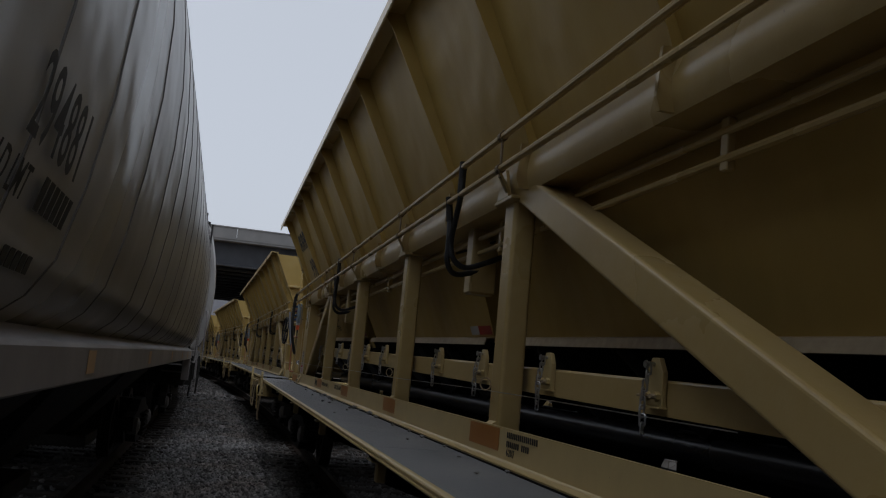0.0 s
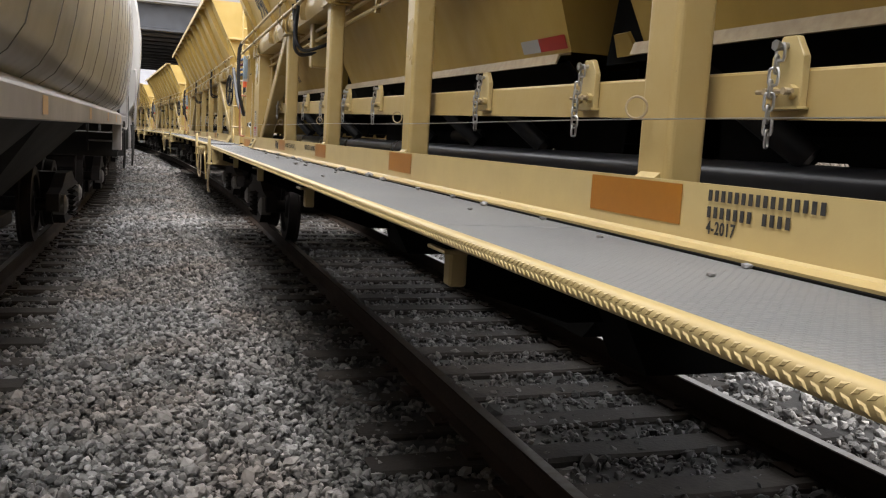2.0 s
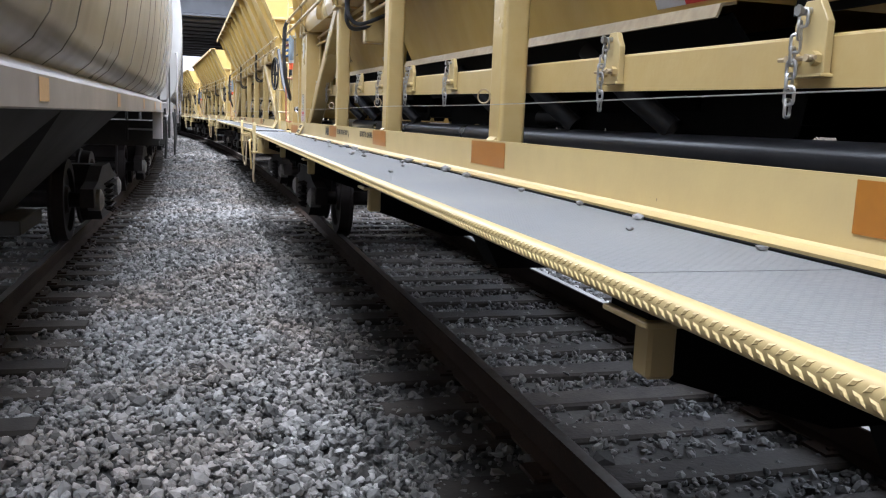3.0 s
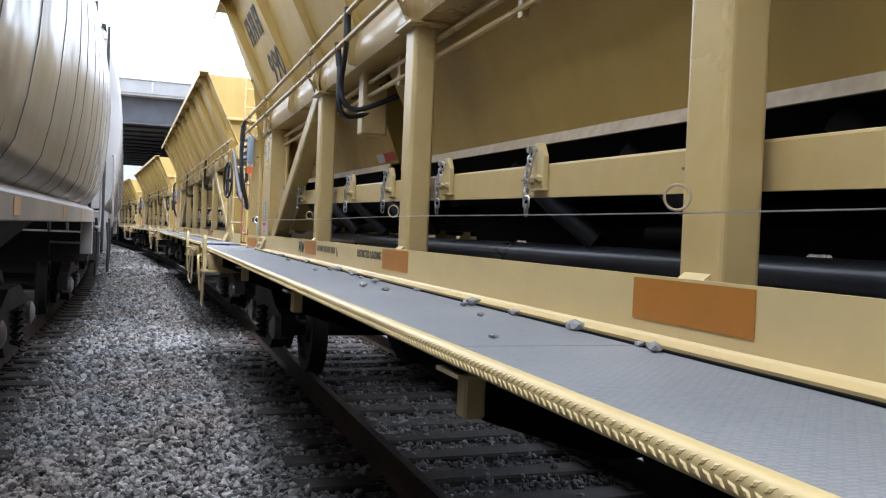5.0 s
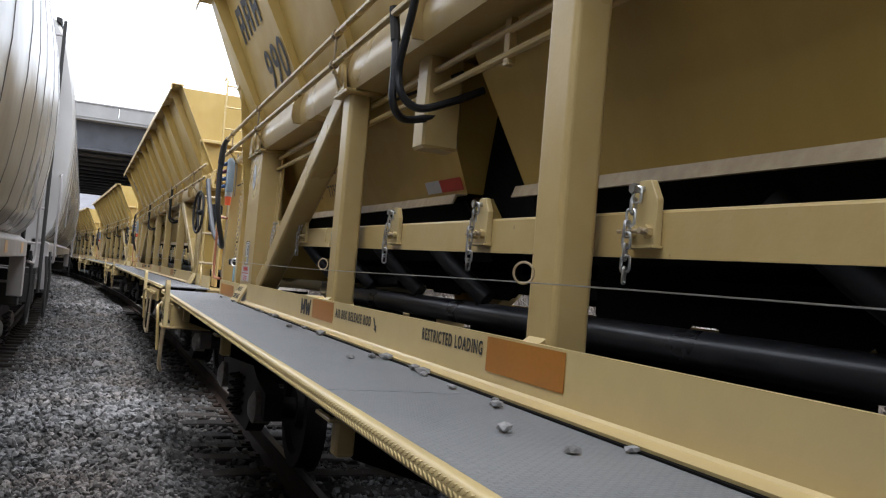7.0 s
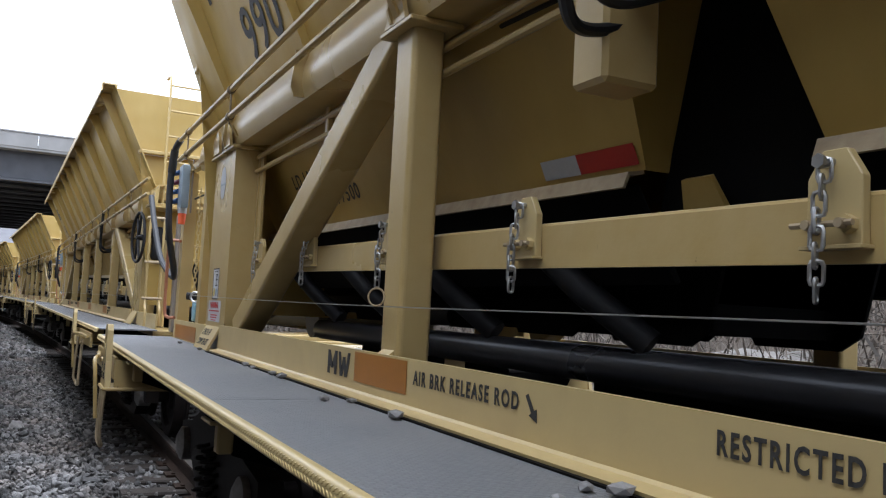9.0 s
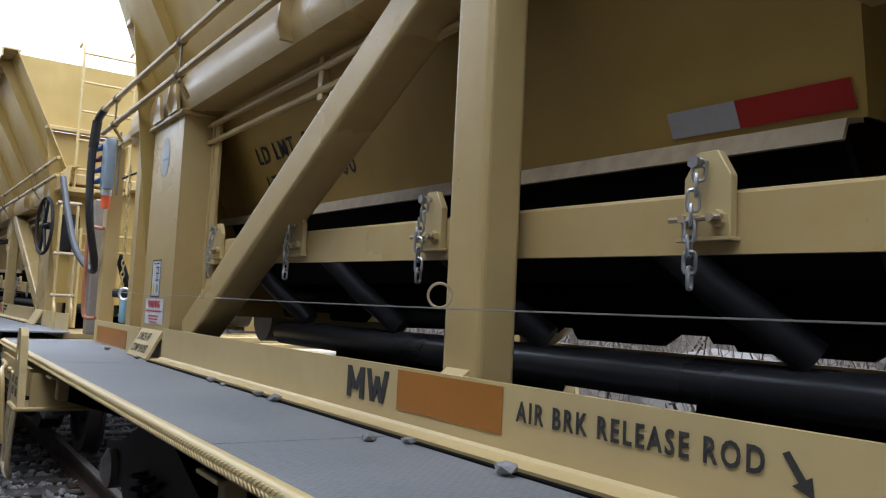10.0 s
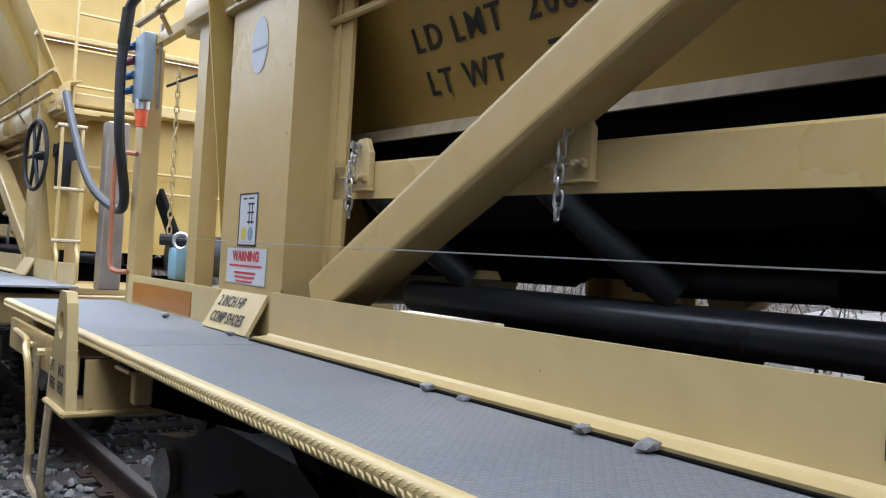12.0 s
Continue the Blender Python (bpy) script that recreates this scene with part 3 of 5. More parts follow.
        # diagonals
        xd = X(1.25) if near else X(1.395)
        P("diagonal_brace", beam_between((xd, L(8.56), 2.44), (xd, L(10.79), 1.278), 0.14, 0.145, 0.018), paint, None, "tan diagonal brace")
        P("diagonal_brace", beam_between((xd, L(1.42), 2.437), (xd, L(-1.11), 1.278), 0.148, 0.145, 0.018), paint, None, "tan diagonal brace")
        # end posts: broad channel with deep flange
        for sg, yc in ((1, 11.29), (-1, 2 * CY - 11.29)):
            ya, yb = yc - sg * 0.29, yc + sg * 0.29
            bm = prism([(L(ya), 1.13), (L(ya), 2.36), (L(yb), 2.36), (L(yb), 1.13)], X(1.243), X(1.26), axis="x")
            ep = P("end_post", bm, paint, None, "broad tan end post")
            part("flange", box(X(1.26), X(1.40), L(ya), L(ya) + sg * 0.016, 1.13, 2.36), paint, ep)
            part("flange", box(X(1.26), X(1.40), L(yb) - sg * 0.016, L(yb), 1.13, 2.36), paint, ep)
            part("web", box(X(1.385), X(1.40), L(ya) - sg * 0.13, L(ya), 1.29, 2.33), paint, ep)
            part("rib", box(X(1.375), X(1.42), L(ya) - sg * 0.06, L(ya) - sg * 0.045, 1.29, 2.33), paint, ep)
            part("cap", box(X(1.215), X(1.45), L(yc) - 0.33, L(yc) + 0.33, 2.357, 2.376, 0.004), paint, ep)
            for d in (-0.2, 0.12):
                part("gusset", prism([(L(yc) + d - 0.08, 2.376), (L(yc) + d + 0.09, 2.376), (L(yc) + d + 0.02, 2.52), (L(yc) + d - 0.012, 2.52)], X(1.205), X(1.222), axis="x"), paint, ep)
        # top chord: bulging rolled plate with a flat underside
        arc = [(X(1.235 + 0.035 * (1 - math.cos(a))), 2.388 + 0.227 * k / 8) for k, a in ((k, (k - 3) * 0.33) for k in range(9))]
        prof = [(X(1.50), 2.377), (X(1.255), 2.377)] + arc + [(X(1.36), 2.63), (X(1.36), 2.62), (X(1.28), 2.60), (X(1.27), 2.392), (X(1.50), 2.389)]
        P("top_chord", prism(prof, L(-2.2), L(12.2)), paint, None, "tan rolled top chord", True)
        # upper hopper side, ribs and rim
        top, low = (X(0.797), 3.692), (X(1.285), 2.60)
        quad = [(low[0], L(-1.95), low[1]), (low[0], L(11.95), low[1]), (top[0], L(11.76), top[1]), (top[0], L(-1.80), top[1])]
        P("hopper_side", plate(quad if near else quad[::-1], 0.012), paint_hopper, None, "tan outward-leaning hopper side sheet")
        P("rim", prism([(X(0.83), 3.702), (X(0.675), 3.702), (X(0.668), 3.696), (X(0.668), 3.618), (X(0.676), 3.612), (X(0.682), 3.618), (X(0.682), 3.688), (X(0.83), 3.688)], L(-1.80), L(11.76)), paint, None, "tan hopper rim flange")
        for y in (-1.35, -0.03, 1.27, 2.55, 3.84, 4.99, 6.15, 7.35, 8.50, 9.65, 11.15):
            rib = [(X(0.80), 3.686), (X(1.285), 2.60), (X(1.235), 2.60), (X(1.215), 2.66), (X(0.73), 3.60), (X(0.69), 3.66), (X(0.69), 3.686)]
            P("side_rib", prism(rib, L(y) - 0.006, L(y) + 0.006), paint_hopper, None, "tan gusset rib of the hopper side")
            if near:
                P("chord_bracket", prism([(X(1.262), 2.60), (X(1.262), 2.384), (X(1.20), 2.384), (X(1.185), 2.43), (X(1.20), 2.60)], L(y) - 0.009, L(y) + 0.009), paint, None, "tan chord bracket plate")
        # lower pockets: sloped sheets with pale bent lip and dark doors
        for a, b in ((-1.49, 2.24), (2.82, 7.14), (7.72, 11.45)):
            za, zb = lip_z(a), lip_z(b)
            quad = [(X(1.655), L(a), za), (X(1.655), L(b), zb), (X(1.40), L(b + 0.10), 2.41), (X(1.40), L(a - 0.10), 2.41)]
            pk = P("pocket_sheet", plate(quad if near else quad[::-1], 0.012), paint_hopper, None, "tan sloped hopper pocket")
            lip = [(X(1.655), 1.842), (X(1.602), 1.832), (X(1.586), 1.788), (X(1.594), 1.786), (X(1.609), 1.824), (X(1.658), 1.832)]
            lp = part("lip", prism(lip, L(a) + 0.01, L(b) - 0.01), strip_paint, pk, "pale worn lip of the pocket")
            for v in lp.data.vertices:
                v.co.z += lip_z(v.co.y + CY) - 1.842
            for q in (a, b):
                tip = 1 if q == b else -1
                part("end_sheet", plate([(X(1.655), L(q), lip_z(q)), (X(1.40), L(q + 0.10 * tip), 2.41), (X(2.30), L(q + 0.10 * tip), 2.41), (X(2.30), L(q), lip_z(q))], 0.012), paint_hopper, pk)
            step = (b - a) / 6
            low = 1.365 if a > 7 else 1.302
            prof_d = [(L(a) + 0.02, 1.72), (L(b) - 0.02, 1.72)]
            for k in range(6):
                y1, y0 = L(b) - 0.02 - step * k, L(b) - 0.02 - step * (k + 1)
                prof_d += [(y1 - 0.02, low + 0.05), (y1 - 0.06, low), (y0 + 0.20, low), (y0 + 0.12, low + 0.05)]
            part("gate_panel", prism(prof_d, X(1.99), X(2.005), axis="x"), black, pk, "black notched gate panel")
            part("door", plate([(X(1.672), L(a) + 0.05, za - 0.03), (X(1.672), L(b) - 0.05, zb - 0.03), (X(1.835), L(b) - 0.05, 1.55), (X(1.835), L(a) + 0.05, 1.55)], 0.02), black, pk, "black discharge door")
        # long door beam with hinge tabs, chains and pull rings
        ya, yb = -0.95, 10.96
        bm = bmesh.new()
        for pr in ([(X(1.385), 1.538), (X(1.385), 1.648), (X(1.389), 1.654), (X(1.398), 1.657), (X(1.46), 1.657), (X(1.46), 1.645), (X(1.40), 1.643), (X(1.40), 1.538)],):
            one = [bm.verts.new((x, L(ya), z + rise(ya))) for x, z in pr]
            two = [bm.verts.new((x, L(yb), z + rise(yb))) for x, z in pr]
            for i in range(len(pr)):
                bm.faces.new((one[i], one[(i + 1) % len(pr)], two[(i + 1) % len(pr)], two[i]))
            bm.faces.new(one)
            bm.faces.new(two[::-1])
        P("door_beam", bm, paint, None, "tan steel door beam")
        if near:
            for i, y in enumerate(TABS):
                zz = rise(y)
                w = 0.106
                rng = random.Random(40 + i)
                out = [(-w / 2, 1.566), (w / 2, 1.566), (w / 2, 1.680), (w / 2 - 0.03, 1.728), (-w / 2 + 0.03, 1.728), (-w / 2, 1.680)]
                bm = prism([(L(y) + a, z + zz) for a, z in out], X(1.364), X(1.384), axis="x")
                bmesh.ops.bevel(bm, geom=list(bm.edges), offset=0.002, segments=1, affect="EDGES")
                tb = P("hinge_tab", bm, cream, None, "cream hinge tab with a chain and bolts")
                part("eye_bolt", tube([(X(1.334), L(y) + 0.004, 1.704 + zz), (X(1.366), L(y) + 0.004, 1.706 + zz)], 0.0075, sides=8), steel, tb, "", True)
                part("bolt_head", tube([(X(1.328), L(y) + 0.004, 1.704 + zz), (X(1.336), L(y) + 0.004, 1.704 + zz)], 0.013, sides=6), steel, tb)
                part("flat_bar", box(X(1.352), X(1.40), L(y) - 0.060, L(y) + 0.060, 1.560 + zz, 1.567 + zz, 0.001), cream, tb)
                for d in (-0.032, 0.032):
                    part("bolt", tube([(X(1.332), L(y) + d, 1.600 + zz), (X(1.364), L(y) + d, 1.600 + zz)], 0.0085, sides=8), strip_paint, tb, "", True)
                    part("nut", tube([(X(1.348), L(y) + d, 1.600 + zz), (X(1.364), L(y) + d, 1.600 + zz)], 0.016, sides=6), cream, tb)
                part("cross_pin", tube([(X(1.340), L(y) + 0.066, 1.600 + zz), (X(1.340), L(y) - 0.054, 1.600 + zz)], 0.0055, sides=6), strip_paint, tb)
                chain = part("chain", tube([(X(1.345), L(y) - 0.008, 1.697 + zz), (X(1.345), L(y) + 0.016, 1.697 + zz)], 0.0035, sides=5), steel, tb, "galvanised steel chain", True)
                drop, sway = 0.0285, rng.uniform(-0.006, 0.010)
                for c in range(8):
                    zc = 1.690 + zz - c * drop
                    yc = L(y) + 0.004 + sway * c / 7 + rng.uniform(-0.0015, 0.0015)
                    xc = X(1.345 - 0.018 * min(c, 3) / 3 + (0.003 if c > 5 else 0))
                    spin = (0.5 if c % 2 else 2.05) + rng.uniform(-0.25, 0.25)
                    pts = []
                    for k in range(14):
                        t = 2 * math.pi * k / 14
                        p = 0.0105 * max(-1, min(1, 1.25 * math.cos(t)))
                        q = 0.0125 * max(-1, min(1, 1.6 * math.sin(t))) + 0.0075 * math.sin(t)
                        pts.append((xc + p * math.cos(spin), yc + p * math.sin(spin), zc + q))
                    part("chain_link", tube(pts, 0.0039, sides=6, closed=True), steel, chain, "", True)
            for y in POSTS:
                P("pull_ring", tube(ring((X(1.205), L(y) + 0.03, 1.470), 0.029, (0.75, 0.66, 0)), 0.0034, sides=6, closed=True), strip_paint, None, "tan wire pull ring", True)
            P("pull_wire", tube(curve_points([(X(1.21), L(-0.5), 1.425), (X(1.215), L(1.55), 1.44), (X(1.215), L(3.9), 1.435), (X(1.21), L(6.2), 1.445), (X(1.212), L(8.5), 1.44), (X(1.215), L(10.2), 1.446), (X(1.22), L(12.05), 1.46)], 5), 0.0019, sides=5), steel, None, "thin steel pull wire")
            # two air pipes with clamps along the outside
            for x, z in ((1.150, 2.66), (1.150, 2.50)):
                P("air_pipe", tube([(X(x), L(-2.3), z), (X(x), L(12.62), z)], 0.017, sides=10), paint, None, "tan air pipe", True)
            for y in (-1.0, 1.41, 3.79, 6.12, 8.43, 10.80, 12.25):
                cl = P("pipe_clamp", box(X(1.146), X(1.156), L(y) - 0.010, L(y) + 0.010, 2.455, 2.695, 0.002), clamp_m, None, "brown-stained tan pipe clamp")
                for z in (2.66, 2.50):
                    part("clamp_band", tube([(X(1.15), L(y) - 0.02, z), (X(1.15), L(y) + 0.02, z)], 0.024, sides=10), clamp_m, cl)
                part("arm", plate([(X(1.152), L(y) - 0.016, 2.48), (X(1.152), L(y) + 0.016, 2.48), (X(1.212), L(y) + 0.05, 2.40), (X(1.212), L(y) + 0.01, 2.40)], 0.01), paint, cl)
            for x, z in ((1.375, 2.315), (1.375, 2.228)):
                P("inner_pipe", tube([(X(x), L(-1.6), z), (X(x), L(11.3), z)], 0.014, sides=8), paint, None, "", True)
            for y in (-0.14, 2.0, 4.4, 5.2, 6.82, 9.65):
                P("pipe_clamp", box(X(1.368), X(1.40), L(y) - 0.02, L(y) + 0.02, 2.19, 2.36, 0.004), paint)
            # actuator boxes and hoses in the gaps between pockets
            for yb_, sg in ((7.60, 1), (2.50, 1)):
                bx = P("actuator_box", box(X(1.335), X(1.50), L(yb_) - 0.105, L(yb_) + 0.03, 1.985, 2.41, 0.012), paint, None, "tan actuator box")
                part("rod", tube([(X(1.40), L(yb_) + 0.5, 2.30), (X(1.45), L(yb_) - 0.2, 2.30)], 0.008, sides=6), dark_end, bx)
                o = L(yb_) - 7.60
                for ctrl in ([(1.15, 7.20, 2.66), (1.15, 7.20, 2.50), (1.155, 7.28, 2.38), (1.16, 7.36, 2.26), (1.18, 7.36, 2.16), (1.26, 7.37, 2.115), (1.40, 7.385, 2.165), (1.54, 7.37, 2.235)],
                             [(1.15, 7.46, 2.50), (1.16, 7.43, 2.38), (1.16, 7.415, 2.25), (1.165, 7.42, 2.14), (1.22, 7.46, 2.085), (1.32, 7.50, 2.10), (1.45, 7.52, 2.15)]):
                    ctrl = [(X(x), y + o, z) for x, y, z in ctrl]
                    hs = P("hose", tube(curve_points(ctrl, 7), 0.0165, sides=9), rubber, None, "black rubber air hose", True)
                    f = Vector(ctrl[0])
                    part("fitting", tube([f + Vector((0, 0, 0.03)), f.lerp(Vector(ctrl[1]), 0.95)], 0.021, sides=8), dark_end, hs)
                # Bracket takes the deeper hopper tan to stand for the gap's shade.
                P("gap_bracket", plate([(X(1.71), L(yb_) - 0.12, 1.72), (X(1.71), L(yb_) + 0.03, 1.72), (X(1.67), L(yb_) + 0.0, 1.80), (X(1.67), L(yb_) - 0.10, 1.80)], 0.015), paint_hopper)
                # Black sheet added in place of the shade deep in the gap.
                P("gap_shade_sheet", prism([(L(yb_) - 0.56, 1.70), (L(yb_) + 0.16, 1.70), (L(yb_) - 0.02, 2.42), (L(yb_) - 0.36, 2.42)], X(1.735), X(1.75), axis="x"), black, None, "black sheet added for the dark of the pocket gap")
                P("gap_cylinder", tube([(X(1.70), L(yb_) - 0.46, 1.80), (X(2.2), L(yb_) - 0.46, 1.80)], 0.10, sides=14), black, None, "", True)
    # Unseen flat sheet added to stop light falling through the open hopper.
    P("hopper_light_stop", box(-1.06, 1.06, L(-1.72), L(11.68), 2.425, 2.45), paint_hopper, None, "unseen tan sheet added to block light through the hopper")
    # hopper end sheets, ledges, ladders
    for sg in (1, -1):
        y_top, y_low = CY + sg * 6.76, CY + sg * 6.70
        e = L(y_top)
        hs = P("hopper_end", prism([(-1.51, 3.66), (1.51, 3.66), (1.235, 3.02), (-1.235, 3.02)], e - sg * 0.012, e), paint_hopper, None, "tan hopper end sheet")
        part("ledge", box(-1.24, 1.24, e - sg * 0.01, e + sg * 0.09, 2.985, 3.025, 0.006), paint, hs)
        part("lower_sheet", prism([(-1.22, 2.985), (1.22, 2.985), (1.02, 1.35), (-1.02, 1.35)], e - sg * 0.03, e - sg * 0.018), paint_hopper, hs)
        part("cross_beam", box(-1.10, 1.10, e + sg * 0.0, e + sg * 0.16, 2.48, 2.58, 0.01), paint, hs)
        part("walk_ledge", box(-1.12, -0.55, e + sg * 0.0, e + sg * 0.34, 2.40, 2.43, 0.004), paint, hs)
        lad = P("end_ladder", tube(curve_points([(-0.98, e + sg * 0.20, 2.43), (-0.98, e + sg * 0.20, 3.2), (-0.98, e + sg * 0.20, 3.72), (-0.98, e + sg * 0.12, 3.86), (-0.98, e - sg * 0.05, 3.86)], 4), 0.014, sides=8), paint, None, "tan end ladder", True)
        part("stile", tube(curve_points([(-0.50, e + sg * 0.20, 2.43), (-0.50, e + sg * 0.20, 3.2), (-0.50, e + sg * 0.20, 3.72), (-0.50, e + sg * 0.12, 3.86), (-0.50, e - sg * 0.05, 3.86)], 4), 0.014, sides=8), paint, lad, "", True)
        for k in range(5):
            part("rung", tube([(-0.98, e + sg * 0.20, 2.62 + 0.28 * k), (-0.50, e + sg * 0.20, 2.62 + 0.28 * k)], 0.011, sides=8), paint, lad)
        for k in range(2):
            part("grab_bar", tube([(-0.9, e + sg * 0.05, 1.86 + 0.16 * k), (0.5, e + sg * 0.05, 1.86 + 0.16 * k)], 0.012, sides=8), paint, hs)
        # end platform, end sill, coupler
        P("end_platform", box(-1.11, 1.11, e + sg * 0.02, L(CY + sg * 7.77), 1.06, 1.11, 0.006), paint, None, "tan end platform")
        P("end_sill", box(-1.55, 1.55, L(CY + sg * 7.70), L(CY + sg * 7.78), 0.86, 1.06, 0.012), paint, None, "tan end sill")
        P("coupler", box(-0.11, 0.11, L(CY + sg * 7.7), L(CY + sg * 8.62), 0.74, 0.96, 0.03), wheel_m, None, "dark cast coupler")
        P("air_reservoir", tube([(-0.2, e + sg * 0.35, 1.36), (0.75, e + sg * 0.35, 1.36)], 0.17, sides=18), black_pipe, None, "black air reservoir", True)
        P("end_roller", tube([(-0.68, e + sg * 0.03, 1.72), (-0.68, e + sg * 0.10, 1.72)], 0.07, sides=16), paint, None, "tan guide roller", True)
        # sill return with amber reflector, brake-shoe plate, jacking plate
        for s in (1, -1):
            ya, yb = CY + sg * 6.56, CY + sg * 7.84
            P("sill_return", box(s * (1.232 - CX), s * (1.246 - CX), L(ya), L(yb), 1.127, 1.27), cream)
            jx0, jx1 = s * (0.615 - CX), s * (0.648 - CX)
            jy = CY + sg * 6.27
            bm = bmesh.new()
            hole = [(0.042 * math.cos(2 * math.pi * k / 12), 1.155 + 0.045 * math.sin(2 * math.pi * k / 12)) for k in range(12)]
            ring_o = []
            for a, z in hole:
                d = Vector((a, (z - 1.155) * 0.6)).normalized()
                if d.y > 0.5:
                    ring_o.append((d.x / 0.69 * 0.045, 1.262))
                elif d.y < -0.5:
                    ring_o.append((d.x / 0.69 * 0.1044, 1.05))
                else:
                    zo = 1.155 + d.y * 0.21
                    ring_o.append((math.copysign(0.062 + (1.262 - zo) * 0.20, d.x), zo))
            for x_ in (jx0, jx1):
                hv = [bm.verts.new((x_, L(jy) + a, z)) for a, z in hole]
                ov = [bm.verts.new((x_, L(jy) + a, z)) for a, z in ring_o]
                for k in range(12):
                    bm.faces.new((hv[k], hv[(k + 1) % 12], ov[(k + 1) % 12], ov[k]))
                if x_ == jx0:
                    keep = (hv, ov)
                else:
                    for k in range(12):
                        bm.faces.new((keep[0][k], hv[k], hv[(k + 1) % 12], keep[0][(k + 1) % 12]))
                        bm.faces.new((keep[1][k], keep[1][(k + 1) % 12], ov[(k + 1) % 12], ov[k]))
            prism([(L(jy) - 0.134, 0.90), (L(jy) + 0.134, 0.90), (L(jy) + 0.1044, 1.05), (L(jy) - 0.1044, 1.05)], jx0, jx1, bm, "x")
            jp = P("jacking_plate", bm, cream, None, "cream jacking plate with a slot")
            part("shelf", box(s * (0.60 - CX), s * (1.25 - CX), L(jy) - 0.15, L(jy) + 0.15, 0.885, 0.905, 0.006), paint, jp)
            part("side_cheek", box(s * (0.665 - CX), s * (0.95 - CX), L(jy) - sg * 0.13 - 0.006, L(jy) - sg * 0.13 + 0.006, 0.90, 1.06), paint, jp)
            if s == 1:
                lettering("letter", "LIFT", 0.055, (s * (0.6135 - CX), L(jy) + 0.12, 1.0), (0, -1, 0), (0, 0, 1), ink, jp, 0.62)
                lettering("letter", "HERE", 0.055, (s * (0.6135 - CX), L(jy) + 0.12, 0.945), (0, -1, 0), (0, 0, 1), ink, jp, 0.62)
                lettering("letter", "JACK", 0.055, (s * (0.6135 - CX), L(jy) - 0.005, 1.0), (0, -1, 0), (0, 0, 1), ink, jp, 0.62)
                lettering("letter", "HERE", 0.055, (s * (0.6135 - CX), L(jy) - 0.005, 0.945), (0, -1, 0), (0, 0, 1), ink, jp, 0.62)
                # uncoupling gear outboard of the end
                P("bolted_channel", prism([(0.68 - CX, 1.06), (0.70 - CX, 1.06), (0.70 - CX, 0.93), (0.68 - CX, 0.93)], L(jy + sg * 0.10), L(jy + sg * 1.40)), paint)
                P("pull_lever", tube(curve_points([(0.67 - CX, L(jy + sg * 1.2), 1.02), (0.64 - CX, L(jy + sg * 0.75), 1.03), (0.60 - CX, L(jy + sg * 0.5), 1.02), (0.60 - CX, L(jy + sg * 0.42), 0.95), (0.62 - CX, L(jy + sg * 0.40), 0.66)], 5), 0.013, sides=8), paint, None, "tan bent uncoupling lever", True)
                P("stirrup_step", tube(curve_points([(0.66 - CX, L(jy + sg * 0.30), 0.98), (0.64 - CX, L(jy + sg * 0.30), 0.60), (0.66 - CX, L(jy + sg * 0.34), 0.50), (0.66 - CX, L(jy + sg * 0.62), 0.50), (0.66 - CX, L(jy + sg * 0.66), 0.60), (0.67 - CX, L(jy + sg * 0.66), 0.98)], 4), 0.014, sides=6), strip_paint, None, "worn stirrup step", True)
                for d in (0.35, 0.6, 0.85):
                    P("hex_bolt", tube([(0.655 - CX, L(jy + sg * d), 0.995), (0.685 - CX, L(jy + sg * d), 0.995)], 0.016, sides=6), cream)
        sy = CY + sg * 6.12
        shoe = [(-1.165, L(sy) - 0.0, 1.132), (-1.165, L(sy + sg * 0.42), 1.132), (-1.092, L(sy + sg * 0.42), 1.272), (-1.092, L(sy), 1.272)]
        sp = P("shoe_plate", plate(shoe if sg > 0 else shoe[::-1], 0.014), cream, None, "cream tilted notice plate")
        if sg > 0:
            up = Vector((0.073, 0, 0.140)).normalized()
            nrm = Vector((-0.140, 0, 0.073)).normalized() * 0.004
            for k, w in enumerate(("2 INCH HF", "COMP SHOES")):
                o = Vector((-1.165, L(sy) + 0.375, 1.132)) + up * (0.092 - 0.066 * k) + nrm
                lettering("letter", w, 0.060, o, (0, -1, 0), up, ink, sp, 0.80, 1.05, 0.001)
    P("amber_reflector", plate([(1.2305 - CX, L(12.72), 1.136), (1.2305 - CX, L(11.85), 1.136), (1.2305 - CX, L(11.85), 1.238), (1.2305 - CX, L(12.72), 1.238)], 0.001), orange_m)
    # far-end frame on the +y end: two thin posts, header, socket box, hoses, valve
    n = lambda x: x - CX
    P("frame_post", prism([(n(1.25), L(12.0)), (n(1.25), L(11.885)), (n(1.33), L(11.885)), (n(1.33), L(11.897)), (n(1.262), L(11.897)), (n(1.262), L(12.0))], 0, 1), paint).data.transform(Matrix(((1, 0, 0, 0), (0, 0, 1, 0), (0, 1.32, 0, 1.127), (0, 0, 0, 1))))
    P("frame_post", prism([(n(1.25), L(12.93)), (n(1.25), L(12.80)), (n(1.34), L(12.80)), (n(1.34), L(12.93))], 0, 1), paint).data.transform(Matrix(((1, 0, 0, 0), (0, 0, 1, 0), (0, 1.315, 0, 1.127), (0, 0, 0, 1))))
    P("frame_header", prism([(n(1.247), 2.425), (n(1.247), 2.475), (n(1.34), 2.475), (n(1.34), 2.465), (n(1.258), 2.465), (n(1.258), 2.425)], L(11.60), L(12.94)), paint)
    P("chain_guard", box(n(1.36), n(1.46), L(11.58), L(11.72), 1.30, 1.66, 0.008), paint)
